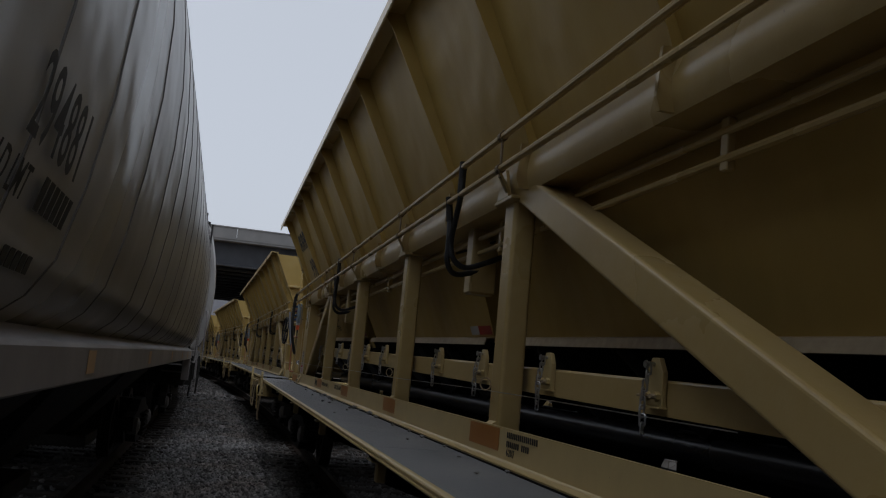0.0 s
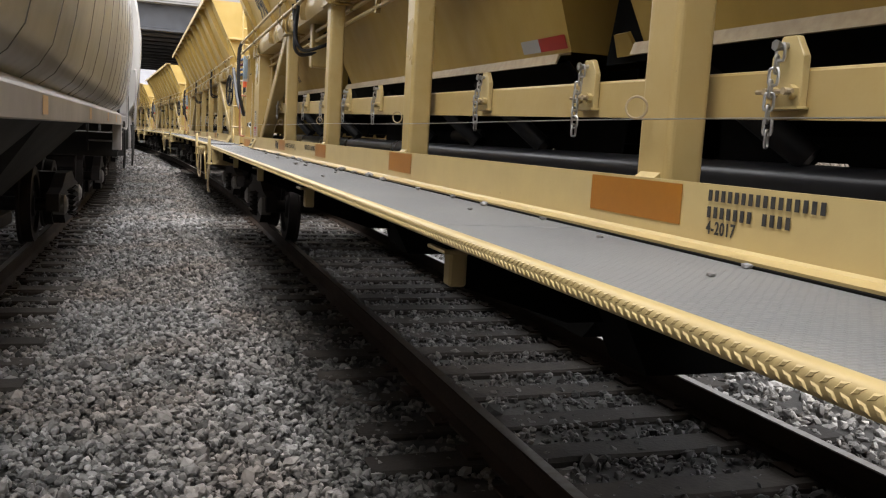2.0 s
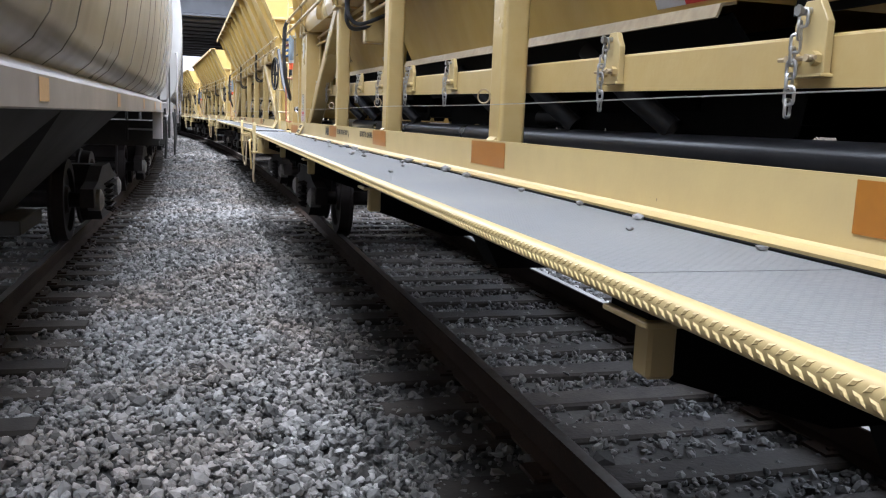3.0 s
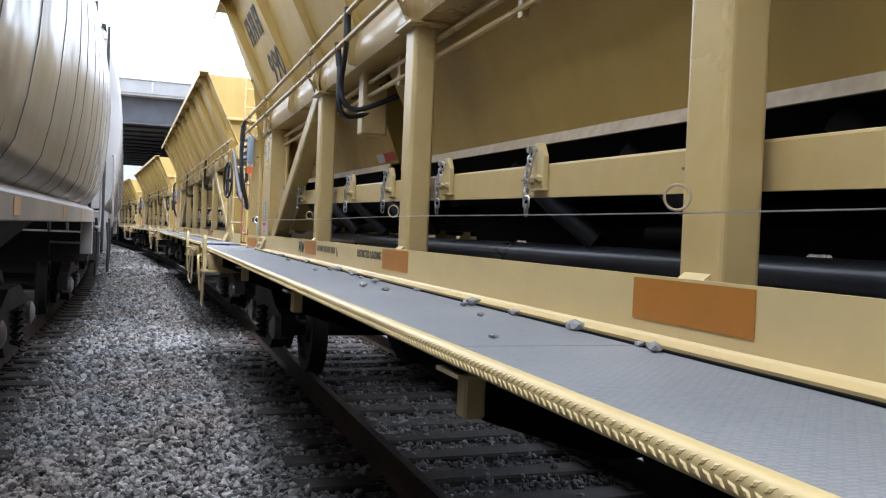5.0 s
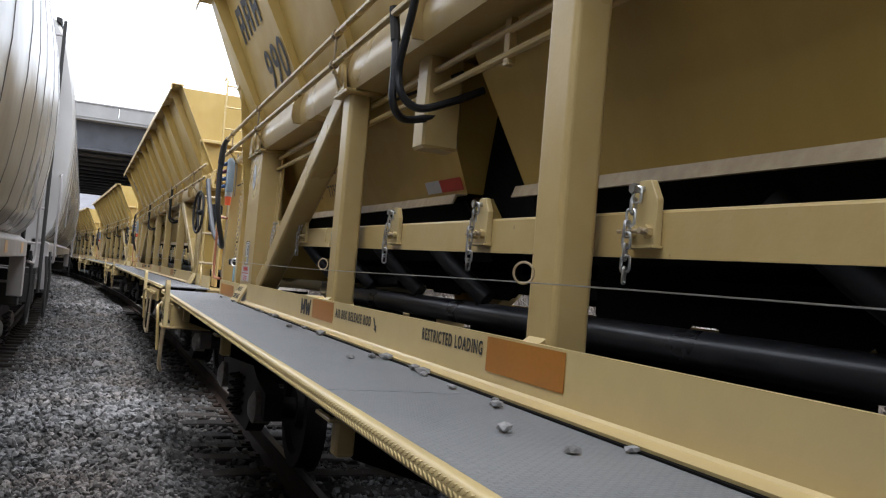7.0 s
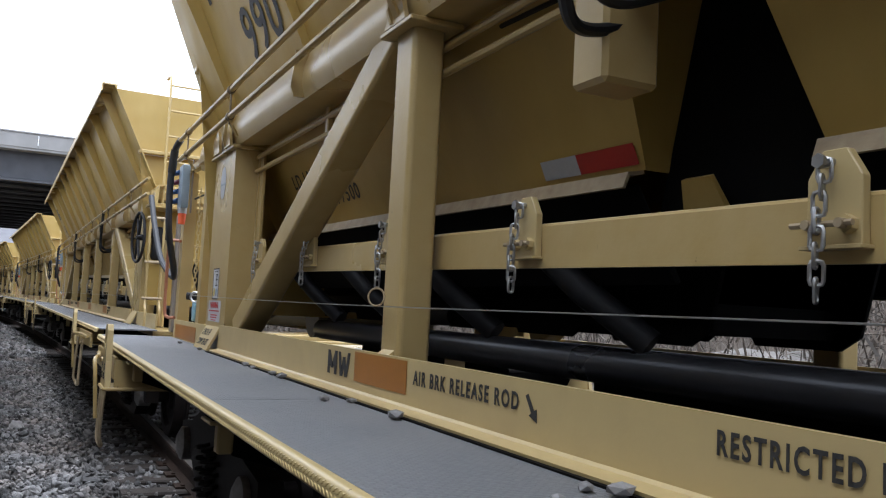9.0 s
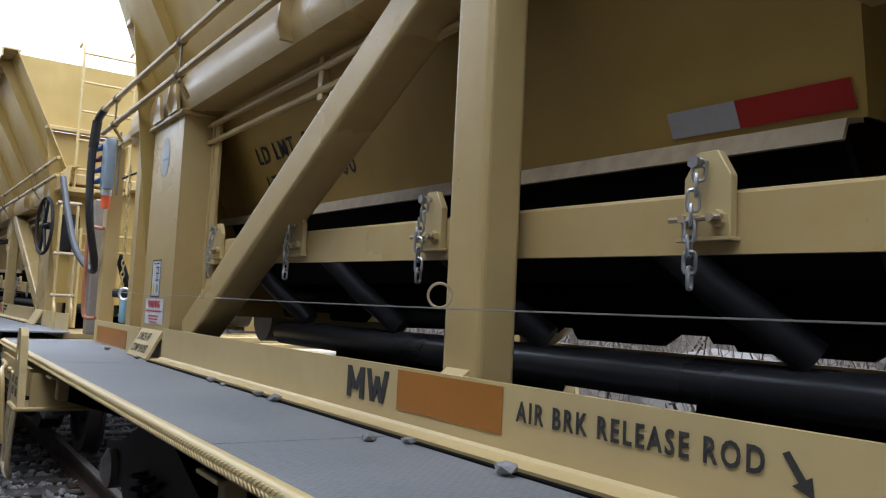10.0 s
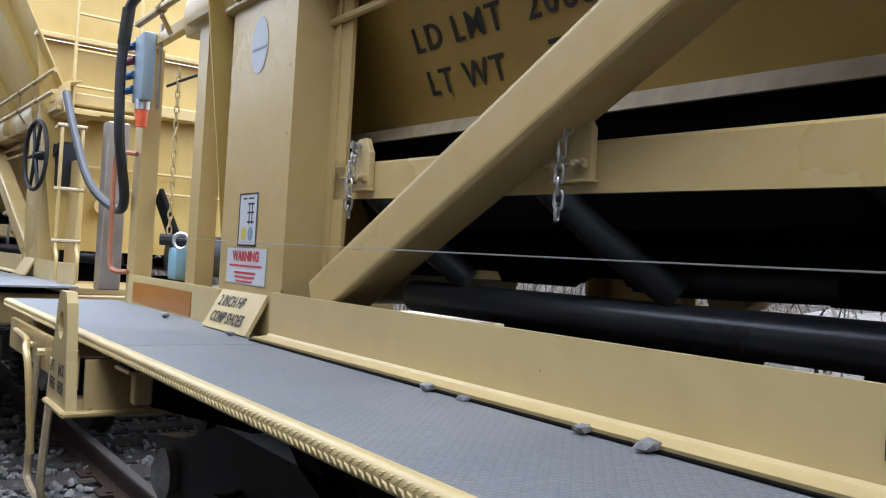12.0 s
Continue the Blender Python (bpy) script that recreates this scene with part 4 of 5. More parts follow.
    bx = P("socket_box", box(n(1.185), n(1.245), L(12.63), L(12.80), 2.14, 2.48, 0.01, seg=2), box_grey, None, "blue-grey electrical socket box", True)
    part("mount_bar", box(n(1.255), n(1.265), L(12.59), L(12.62), 2.10, 2.52), bare_steel, bx)
    for k, mt in enumerate((box_blue, box_red, box_blue, box_blue)):
        part("connector", tube([(n(1.19), L(12.79), 2.435 - 0.075 * k), (n(1.155), L(12.84), 2.425 - 0.075 * k)], [0.022, 0.018], sides=10), mt, bx, "", True)
    part("gland", tube([(n(1.215), L(12.71), 2.15), (n(1.215), L(12.71), 2.10)], 0.036, sides=12), steel, bx, "", True)
    part("plug", tube([(n(1.215), L(12.71), 2.105), (n(1.215), L(12.71), 2.065), (n(1.215), L(12.71), 2.015)], [0.032, 0.030, 0.026], sides=12), plug_m, bx, "orange-red plug", True)
    hose = P("loop_hose", tube(curve_points([(n(1.15), L(12.62), 2.66), (n(1.13), L(12.74), 2.58), (n(1.12), L(12.78), 2.30), (n(1.14), L(12.80), 1.95), (n(1.22), L(12.95), 1.66), (n(1.26), L(13.3), 1.62), (n(1.22), L(13.75), 1.78), (n(1.19), L(14.1), 2.10), (n(1.17), L(14.35), 2.40)], 7), 0.026, sides=10), rubber, None, "thick black jumper hose between wagons", True)
    part("sleeve", tube([(n(1.13), L(12.735), 2.60), (n(1.122), L(12.77), 2.42)], 0.031, sides=10), dark_end, hose)
    P("grab_pipe", tube(curve_points([(n(1.24), L(12.84), 1.89), (n(1.19), L(12.95), 1.90), (n(1.175), L(12.99), 1.86), (n(1.175), L(13.0), 1.60), (n(1.18), L(13.0), 1.33), (n(1.20), L(12.96), 1.28), (n(1.24), L(12.88), 1.28)], 5), 0.013, sides=8), copper, None, "rusty red grab pipe", True)
    vb = P("release_valve", box(n(1.28), n(1.36), L(12.24), L(12.36), 1.27, 1.42, 0.015, seg=2), valve_blue, None, "pale blue brake release valve", True)
    part("eye", tube(ring((n(1.255), L(12.10), 1.45), 0.034, (0.6, 0.8, 0)), 0.008, sides=6, closed=True), steel, vb, "", True)
    part("stem", tube([(n(1.32), L(12.30), 1.27), (n(1.32), L(12.30), 1.16)], 0.025, sides=8), dark_end, vb)
    part("knob", tube([(n(1.24), L(12.36), 1.455), (n(1.38), L(12.30), 1.455)], 0.028, sides=10), dark_end, vb, "", True)
    P("brake_cylinder", tube([(n(1.75), L(12.0), 1.42), (n(1.75), L(12.55), 1.50)], 0.11, sides=16), black_pipe, None, "", True)
    P("brake_lever", plate([(n(1.42), L(12.45), 1.36), (n(1.36), L(12.75), 1.72), (n(1.36), L(12.82), 1.66), (n(1.42), L(12.55), 1.30)], 0.02), black)
    bm = bmesh.new()
    for c in range(22):
        zc, flip = 2.26 - 0.036 * c, c % 2
        pts = [(n(1.30) + (0.011 * math.cos(a) if flip else 0), L(12.42) + (0 if flip else 0.011 * math.cos(a)), zc + 0.024 * math.sin(a)) for a in (2 * math.pi * k / 10 for k in range(10))]
        tube(pts, 0.004, bm, sides=5, closed=True)
    P("safety_chain", bm, cream, None, "tan hanging safety chain", True)
    P("conduit", tube(curve_points([(n(1.27), L(12.5), 2.2), (n(1.35), L(12.35), 2.24), (n(1.5), L(12.2), 2.3), (n(1.9), L(11.95), 2.32)], 5), 0.007, sides=6), rubber)
    # handbrake end on the -y end: bare post, grab rails, wheel and gear
    w = lambda y: L(2 * CY - y)
    P("bare_post", box(n(1.35), n(1.49), w(12.99), w(12.86), 1.11, 2.24, 0.008), bare_steel, None, "bare brown steel post")
    for xx in (1.15, 1.285):
        pts = curve_points([(n(xx), w(12.40), 2.22), (n(xx), w(12.56), 2.22), (n(xx), w(12.60), 2.16), (n(xx), w(12.60), 1.7), (n(xx), w(12.60), 1.40), (n(xx), w(12.66), 1.30), (n(xx), w(12.66), 1.15)], 4)
        P("grab_rail", tube(pts, 0.013, sides=8), paint, None, "tan grab rail", True)
    for z in (2.22, 1.78, 1.42):
        P("grab_rung", tube([(n(1.12), w(12.60), z), (n(1.31), w(12.60), z)], 0.015, sides=8), strip_paint, None, "", True)
    P("door_panel", box(n(1.40), n(1.422), w(12.15), w(11.75), 1.13, 2.05, 0.004), paint)
    hw = P("brake_wheel", tube(ring((n(1.17), w(11.65), 2.08), 0.27, (1, 0.1, 0), 32), 0.016, sides=8, closed=True), black_pipe, None, "black spoked handbrake wheel", True)
    hub = Vector((n(1.17), w(11.65), 2.08))
    part("hub", tube([hub + Vector((-0.02, 0, 0)), hub + Vector((0.16, 0, 0))], 0.035, sides=12), black_pipe, hw, "", True)
    for k in range(6):
        a = math.pi * k / 3
        part("spoke", tube([hub, hub + Vector((0, math.cos(a) * 0.27, math.sin(a) * 0.27))], [0.018, 0.012], sides=6), black_pipe, hw)
    gear = P("brake_gear", box(n(1.30), n(1.46), w(11.81), w(11.49), 1.84, 2.20, 0.03, seg=2), black_pipe, None, "black handbrake gear housing", True)
    part("gear_cap", tube([(n(1.28), w(11.73), 2.13), (n(1.32), w(11.73), 2.13)], 0.05, sides=12), black_pipe, gear, "", True)
    P("brake_chain_tube", tube([(n(1.40), w(11.65), 1.84), (n(1.42), w(11.65), 1.15)], 0.02, sides=8), black)
    # underframe: centre sill, cross bearers, pipes, chutes
    P("centre_sill", box(-0.20, 0.20, L(-2.6), L(12.6), 0.72, 1.08, 0.01), black, None, "black centre sill")
    for y in (-0.66, 1.60, 3.96, 6.25, 8.53, 10.80):
        P("cross_bearer", prism([(-1.22, 1.06), (1.22, 1.06), (1.05, 0.74), (-1.05, 0.74)], L(y) - 0.12, L(y) + 0.08), black, None, "black cross bearer")
    P("main_pipe", tube([(n(1.92), L(-1.4), 1.282), (n(1.92), L(11.2), 1.282)], 0.062, sides=28), main_pipe_m, None, "long black steel pipe", True)
    P("second_pipe", tube([(n(2.75), L(-1.4), 1.25), (n(2.75), L(11.2), 1.25)], 0.055, sides=14), black_pipe, None, "", True)
    for a, b in ((-1.3, 2.05), (3.5, 6.45), (7.9, 11.3)):
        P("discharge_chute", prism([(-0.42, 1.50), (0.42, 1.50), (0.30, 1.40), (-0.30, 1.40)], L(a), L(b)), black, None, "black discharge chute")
        yy = a + 0.30
        while yy < b - 0.1:
            P("chute_arm", tube([(n(1.68), L(yy) + 0.14, 1.70), (n(1.80), L(yy) - 0.02, 1.52), (n(1.93), L(yy) - 0.20, 1.36)], 0.048, sides=12), black_pipe, None, "", True)
            yy += 0.957
        P("door_cylinder", tube([(n(2.0), L(b) - 1.83, 1.415), (n(2.0), L(b) - 1.25, 1.40)], 0.045, sides=14), black_pipe, None, "black door cylinder", True)
    for a, b in ((-1.3, 1.2), (1.5, 3.1), (3.4, 5.6), (5.9, 8.45), (9.2, 9.45), (9.85, 10.8)):
        P("stringer", box(n(2.05), n(2.15), L(a), L(b), 1.00, 1.222, 0.006), black, None, "black longitudinal stringer")
    for y0 in (2.75, 7.15):
        P("chute_skirt", prism([(L(y0 - 0.75), 0.98), (L(y0 + 0.75), 0.98), (L(y0 + 0.35), 0.62), (L(y0 - 0.35), 0.62)], -0.75, 0.75, axis="x"), black, None, "black chute skirt")
    for yb_ in (-1.24, 11.20):
        bogie(root, L(yb_), paint)
    # marks on the sill and pockets
    fx = n(1.2185)
    for y0, wide in ((1.763, 0.455), (4.102, 0.44), (6.458, 0.45), (8.70, 0.445)):
        P("amber_reflector", plate([(fx, L(y0), 1.180), (fx, L(y0 - wide), 1.180), (fx, L(y0 - wide), 1.280), (fx, L(y0), 1.280)], 0.001), orange_m, None, "amber reflective strip")
    rt, up = (0, -1, 0), (0, 0, 1)
    fx -= 0.001
    bm = bmesh.new()
    for x0, x1, z0, z1 in ((0, 0, 0, 1), (0, 0.5, 1, 0.25), (0.5, 1, 0.25, 1), (1, 1, 1, 0)):
        plate([(fx, L(8.985) - x0 * 0.078, 1.184 + z0 * 0.086), (fx, L(8.985) - x1 * 0.078, 1.184 + z1 * 0.086), (fx, L(8.985) - x1 * 0.078 - 0.026, 1.184 + z1 * 0.086), (fx, L(8.985) - x0 * 0.078 - 0.026, 1.184 + z0 * 0.086)], 0.001, bm)
    P("letter_m", bm, ink)
    bm = bmesh.new()
    for x0, x1, z0, z1 in ((0, 0.25, 1, 0), (0.25, 0.5, 0, 0.8), (0.5, 0.75, 0.8, 0), (0.75, 1, 0, 1)):
        plate([(fx, L(8.868) - x0 * 0.098, 1.184 + z0 * 0.086), (fx, L(8.868) - x1 * 0.098, 1.184 + z1 * 0.086), (fx, L(8.868) - x1 * 0.098 - 0.024, 1.184 + z1 * 0.086), (fx, L(8.868) - x0 * 0.098 - 0.024, 1.184 + z0 * 0.086)], 0.001, bm)
    P("letter_w", bm, ink)
    lettering("letter", "AIR BRK RELEASE ROD", 0.0575, (fx, L(8.205), 1.216), rt, up, ink, root, 0.82, 1.27, 0.0012)
    lettering("letter", "RESTRICTED LOADING", 0.0575, (fx, L(7.0), 1.222), rt, up, ink, root, 0.72, 1.24, 0.0012)
    bm = plate([(fx, L(7.588), 1.252), (fx, L(7.577), 1.257), (fx, L(7.549), 1.219), (fx, L(7.560), 1.213)], 0.001)
    plate([(fx, L(7.572), 1.209), (fx, L(7.541), 1.226), (fx, L(7.537), 1.196)], 0.001, bm)
    P("arrow", bm, ink)
    bars("maker_mark", [(0.0, 0.076, 0.012, 0.026, 16, 0.0235), (0.0, 0.037, 0.012, 0.026, 7, 0.0235), (0.19, 0.037, 0.012, 0.026, 4, 0.0235)], (fx, L(1.20), 1.172), rt, up, ink, root)
    lettering("letter", "4-2017", 0.042, (fx, L(1.20), 1.172), rt, up, ink, root, 0.8, 1.1, 0.001)
    slope_up = Vector((1.40 - 1.655, 0, 2.41 - 1.855)).normalized()
    nrm = Vector((-slope_up.z, 0, slope_up.x)) * 0.004

    def on_pocket(y, z):
        low = lip_z(y)
        f = (z - low) / (2.41 - low)
        return Vector((n(1.655 - 0.255 * f), L(y), z)) + nrm

    lettering("letter", "LD LMT  208500", 0.115, on_pocket(10.72, 2.105), rt, slope_up, ink, root, 1.02, 1.2, 0.0014)
    lettering("letter", "LT WT    77500", 0.115, on_pocket(10.71, 1.975), rt, slope_up, ink, root, 1.02, 1.2, 0.0014)
    for ya, yb, m in ((8.19, 8.00, white_m), (8.00, 7.735, red_m), (3.29, 3.10, white_m), (3.10, 2.835, red_m)):
        a, b = max(ya, yb), min(ya, yb)
        P("reflective_tape", plate([on_pocket(a, lip_z(a) + 0.018), on_pocket(b, lip_z(b) + 0.018), on_pocket(b, lip_z(b) + 0.074), on_pocket(a, lip_z(a) + 0.074)], 0.001), m)
    # reporting marks on the hopper side as plain blocks
    su = Vector((0.82 - 1.285, 0, 1.04)).normalized()
    nn = Vector((-su.z, 0, su.x)) * 0.006

    def on_side(y, z):
        f = (z - 2.60) / 1.04
        return Vector((n(1.285 - 0.465 * f), L(y), z)) + nn

    bars("name_mark", [(0, 0, 0.055, 0.27, 3, 0.28), (0.135, 0, 0.055, 0.27, 3, 0.28), (0.055, 0.21, 0.08, 0.055, 3, 0.28), (0.055, 0.1, 0.08, 0.045, 3, 0.28)], on_side(10.95, 3.18), rt, su, ink, root)
    lettering("letter", "990", 0.41, on_side(10.52, 2.76), rt, su, ink, root, 1.0, 1.1, 0.004)
    # decals on the end post
    dx = n(1.2415)

    def decal(name, y0, y1, z0, z1, m, par=None, k=0):
        return part(name, plate([(dx - 0.0012 * k, L(y0), z0), (dx - 0.0012 * k, L(y1), z0), (dx - 0.0012 * k, L(y1), z1), (dx - 0.0012 * k, L(y0), z1)], 0.001), m, par or root)

    ov = [Vector((dx, L(11.31) + 0.075 * math.cos(2 * math.pi * k / 28), 2.18 + 0.105 * math.sin(2 * math.pi * k / 28))) for k in range(28)]
    sticker = P("round_sticker", plate(ov[::-1], 0.001), white_m, None, "oval pale builder sticker")
    decal("line", 11.37, 11.24, 2.165, 2.172, box_grey, sticker, 2)
    d = decal("instruction_sticker", 11.405, 11.235, 1.44, 1.635, decal_m)
    decal("border", 11.405, 11.235, 1.629, 1.635, ink, d, 1)
    decal("border", 11.405, 11.235, 1.44, 1.446, ink, d, 1)
    decal("border", 11.405, 11.398, 1.44, 1.635, ink, d, 1)
    decal("border", 11.242, 11.235, 1.44, 1.635, ink, d, 1)
    for a in (11.353, 11.29):
        pts = [Vector((dx - 0.0013, L(a) + 0.023 * math.cos(2 * math.pi * k / 16), 1.485 + 0.026 * math.sin(2 * math.pi * k / 16))) for k in range(16)]
        part("disc", plate(pts[::-1], 0.001), decal_yellow if a > 11.3 else box_grey, d)
    decal("pictogram", 11.31, 11.305, 1.52, 1.60, ink, d, 1)
    decal("pictogram", 11.285, 11.28, 1.52, 1.60, ink, d, 1)
    for z in (1.525, 1.56, 1.592):
        decal("pictogram", 11.325, 11.265, z, z + 0.006, ink, d, 1)
    decal("pictogram", 11.37, 11.335, 1.612, 1.618, ink, d, 1)
    decal("pictogram", 11.32, 11.27, 1.612, 1.618, ink, d, 1)
    wn_ = decal("warning_sticker", 11.50, 11.135, 1.300, 1.432, decal_m)
    lettering("letter", "WARNING", 0.050, (dx - 0.002, L(11.44), 1.386), rt, up, decal_red, wn_, 1.0, 1.0, 0.002)
    bars("small_print", [(0, 0.060, 0.30, 0.007, 1, 1), (0.05, 0.034, 0.20, 0.007, 1, 1), (0.06, 0.018, 0.18, 0.007, 1, 1), (0.07, 0.003, 0.15, 0.006, 1, 1)], (dx - 0.001, L(11.47), 1.304), rt, up, decal_red, wn_)
    # words on the near-end hopper sheet
    ye = L(CY - 6.73) - 0.006
    for k, t in enumerate(("SPRING", "SPECIAL BRAKE", "DRAW")):
        lettering("letter", t, 0.080, (-0.13, ye, 2.84 - 0.095 * k), (1, 0, 0), (0, 0, 1), ink, root, 0.85, 1.15, 0.001)
    return tagged(root, "tan steel side-dump ballast wagon with walkway and chained doors", "rail wagon", "tan ballast wagons in a train")


first = wagon()
PITCH = 17.3


def stand(ob, y, x0):
    """The pose of a wagon whose middle is at y on the curving line."""
    return pose(x0 + drift(y), y, 0, 0, 0, math.degrees(bend(y)))


first.matrix_world = stand(first, CY, TRACK_X)
for k in (-1, 1, 2, 3, 4):
    copy_thing(first, stand(first, CY + PITCH * k, TRACK_X))


# ---- the grey covered hopper wagon on the other track ----
def covered_hopper():
    root = new("covered_hopper_wagon")
    half = 8.2
    side = [(1.44, 1.50), (1.56, 1.60), (1.62, 1.70), (1.665, 1.90), (1.70, 2.15), (1.722, 2.45), (1.722, 2.75), (1.695, 3.05), (1.655, 3.30), (1.585, 3.60), (1.51, 3.84)]
    roof = [(1.44, 3.95), (1.28, 4.06), (1.0, 4.16), (0.6, 4.25), (0.0, 4.30)]
    out = side + roof
    full = out + [(-d, z) for d, z in out[-2::-1]]
    bm = bmesh.new()
    ys = [-half, -half + 0.05] + [-half + 0.4 + k * (2 * half - 0.8) / 24 for k in range(25)] + [half - 0.05, half]
    rows = []
    for y in ys:
        sc = 0.985 if abs(abs(y) - half) < 1e-6 else 1.0
        rows.append([bm.verts.new((d * sc, y, z + (sc - 1) * 2)) for d, z in full])
    for a, b in zip(rows, rows[1:]):
        for i in range(len(full) - 1):
            bm.faces.new((a[i], a[i + 1], b[i + 1], b[i]))
    bm.faces.new(rows[0])
    bm.faces.new(rows[-1])
    part("body", bm, grey_paint, root, "rounded grey steel body", True)
    # lapped plate seams
    rng = random.Random(9)
    y = -half + 0.35
    while y < half - 0.2:
        for s in (1, -1):
            bm = bmesh.new()
            lean = rng.uniform(-0.01, 0.01)
            prev = None
            for i, (d, z) in enumerate(side):
                wv = 0.006 * math.sin(i * 1.3 + y * 5)
                cur = [bm.verts.new((s * (d + h), y + q + lean * i * 0.2 + wv, z)) for q, h in ((-0.007, -0.002), (-0.005, 0.004), (0.003, 0.004), (0.009, -0.002))]
                if prev:
                    for j in range(3):
                        bm.faces.new((prev[j], prev[j + 1], cur[j + 1], cur[j]))
                prev = cur
            part("plate_seam", bm, seam_m, root, "", True)
        y += rng.choice((0.62, 0.86, 1.24, 0.95))
    for s in (1, -1):
        sill = [(1.40, 1.345), (1.57, 1.345), (1.575, 1.352), (1.575, 1.475), (1.565, 1.49), (1.50, 1.53), (1.40, 1.53)]
        sl = part("side_sill", prism([(s * d, z) for d, z in sill], -half, half), grey_sill, root, "pale grey side sill")
        for y in (-6.3, -3.4, -0.6, 2.2, 4.6, 6.4, 7.6):
            part("reflector", plate([(s * 1.578, y, 1.375), (s * 1.578, y + 0.20, 1.375), (s * 1.578, y + 0.20, 1.465), (s * 1.578, y, 1.465)], 0.001), amber_pale, sl)
        part("eave", prism([(s * 1.42, 3.95), (s * 1.475, 3.93), (s * 1.48, 3.985), (s * 1.42, 4.0)], -half, half), dark_end, root, "dark roof edge angle")
        # end ladder and posts
        for sg in (1, -1):
            e = sg * half
            lad = part("corner_ladder", tube([(s * 1.52, e + sg * 0.16, 0.95), (s * 1.52, e + sg * 0.16, 3.92)], 0.02, sides=6), dark_end, root, "dark steel corner ladder")
            part("stile", tube([(s * 1.10, e + sg * 0.16, 0.95), (s * 1.10, e + sg * 0.16, 3.92)], 0.02, sides=6), dark_end, lad)
            for k in range(8):
                z = 1.1 + 0.38 * k
                part("rung", tube([(s * 1.10, e + sg * 0.16, z), (s * 1.52, e + sg * 0.16, z)], 0.013, sides=6), grey_sill, lad)
            part("end_post", box(s * 0.98, s * 1.05, e, e + sg * 0.12, 1.35, 3.95), dark_end, root)
            part("side_grab", tube(curve_points([(s * 1.60, e - sg * 0.05, 1.30), (s * 1.64, e + sg * 0.06, 1.32), (s * 1.64, e + sg * 0.10, 1.7), (s * 1.64, e + sg * 0.10, 2.2), (s * 1.62, e, 2.25)], 4), 0.014, sides=6), grey_sill, root, "", True)
            part("side_grab", tube(curve_points([(s * 1.60, e + sg * 0.10, 1.40), (s * 1.62, e + sg * 0.12, 1.10), (s * 1.60, e + sg * 0.14, 0.75), (s * 1.60, e + sg * 0.45, 0.75), (s * 1.60, e + sg * 0.47, 1.10), (s * 1.58, e + sg * 0.45, 1.35)], 4), 0.016, sides=6), dark_end, root, "", True)
            part("corner_post", box(s * 1.45, s * 1.575, e - sg * 0.10, e + sg * 0.02, 0.98, 1.345, 0.006), grey_sill, root)
            part("small_plate", prism([(e - sg * 1.35, 1.72), (e - sg * 1.27, 1.72), (e - sg * 1.20, 2.16), (e - sg * 1.28, 2.16)], s * 1.69, s * 1.705, axis="x"), grey_sill, root)
    for sg in (1, -1):
        e = sg * half
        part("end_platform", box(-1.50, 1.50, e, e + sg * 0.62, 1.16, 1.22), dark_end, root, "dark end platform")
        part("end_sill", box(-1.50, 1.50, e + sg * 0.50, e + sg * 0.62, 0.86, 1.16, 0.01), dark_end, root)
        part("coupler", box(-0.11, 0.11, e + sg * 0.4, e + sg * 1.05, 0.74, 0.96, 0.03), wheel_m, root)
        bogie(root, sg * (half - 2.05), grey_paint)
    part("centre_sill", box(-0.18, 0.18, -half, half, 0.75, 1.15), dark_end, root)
    for y0 in (-3.6, 0.0, 3.6):
        bm = bmesh.new()
        up4 = [bm.verts.new((x, y0 + y, 1.47)) for x, y in ((-1.40, -2.0), (1.40, -2.0), (1.40, 2.0), (-1.40, 2.0))]
        dn4 = [bm.verts.new((x, y0 + y, 0.44)) for x, y in ((-0.50, -0.40), (0.50, -0.40), (0.50, 0.40), (-0.50, 0.40))]
        for i in range(4):
            bm.faces.new((up4[i], up4[(i + 1) % 4], dn4[(i + 1) % 4], dn4[i]))
        bm.faces.new(up4)
        bm.faces.new(dn4)
        part("outlet_hopper", bm, dark_end, root, "near-black sloping outlet hopper")
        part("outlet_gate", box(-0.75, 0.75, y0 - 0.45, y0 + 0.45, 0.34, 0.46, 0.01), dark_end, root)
    # large number as plain blocks, load lines partly lettered
    lean = Vector((0.035, 0, 0.25)).normalized()
    lettering("letter", "294881", 0.235, (1.676, -5.24, 1.868), (0, 1, 0), lean, ink, root, 0.68, 1.12, 0.002)
    lean = Vector((0.036, 0, 0.14)).normalized()
    lettering("letter", "LD LMT", 0.10, (1.647, -5.33, 1.76), (0, 1, 0), lean, ink, root, 0.7, 1.1, 0.001)
    bars("number_mark", [(0, 0, 0.04, 0.075, 6, 0.055)], (1.647, -4.97, 1.76), (0, 1, 0), lean, ink, root)
    lettering("letter", "LT WT", 0.10, (1.597, -5.33, 1.64), (0, 1, 0), lean, ink, root, 0.7, 1.1, 0.001)
    bars("number_mark", [(0, 0, 0.04, 0.075, 5, 0.055)], (1.597, -4.97, 1.64), (0, 1, 0), lean, ink, root)
    return tagged(root, "weathered grey covered hopper wagon with rounded sides", "rail wagon", "grey covered hoppers in a train")


GREY_Y = 4.5
grey = covered_hopper()
grey.matrix_world = stand(grey, GREY_Y, GREY_X)
for k in (-1, 1, 2, 3):
    copy_thing(grey, stand(grey, GREY_Y + 18.0 * k, GREY_X))


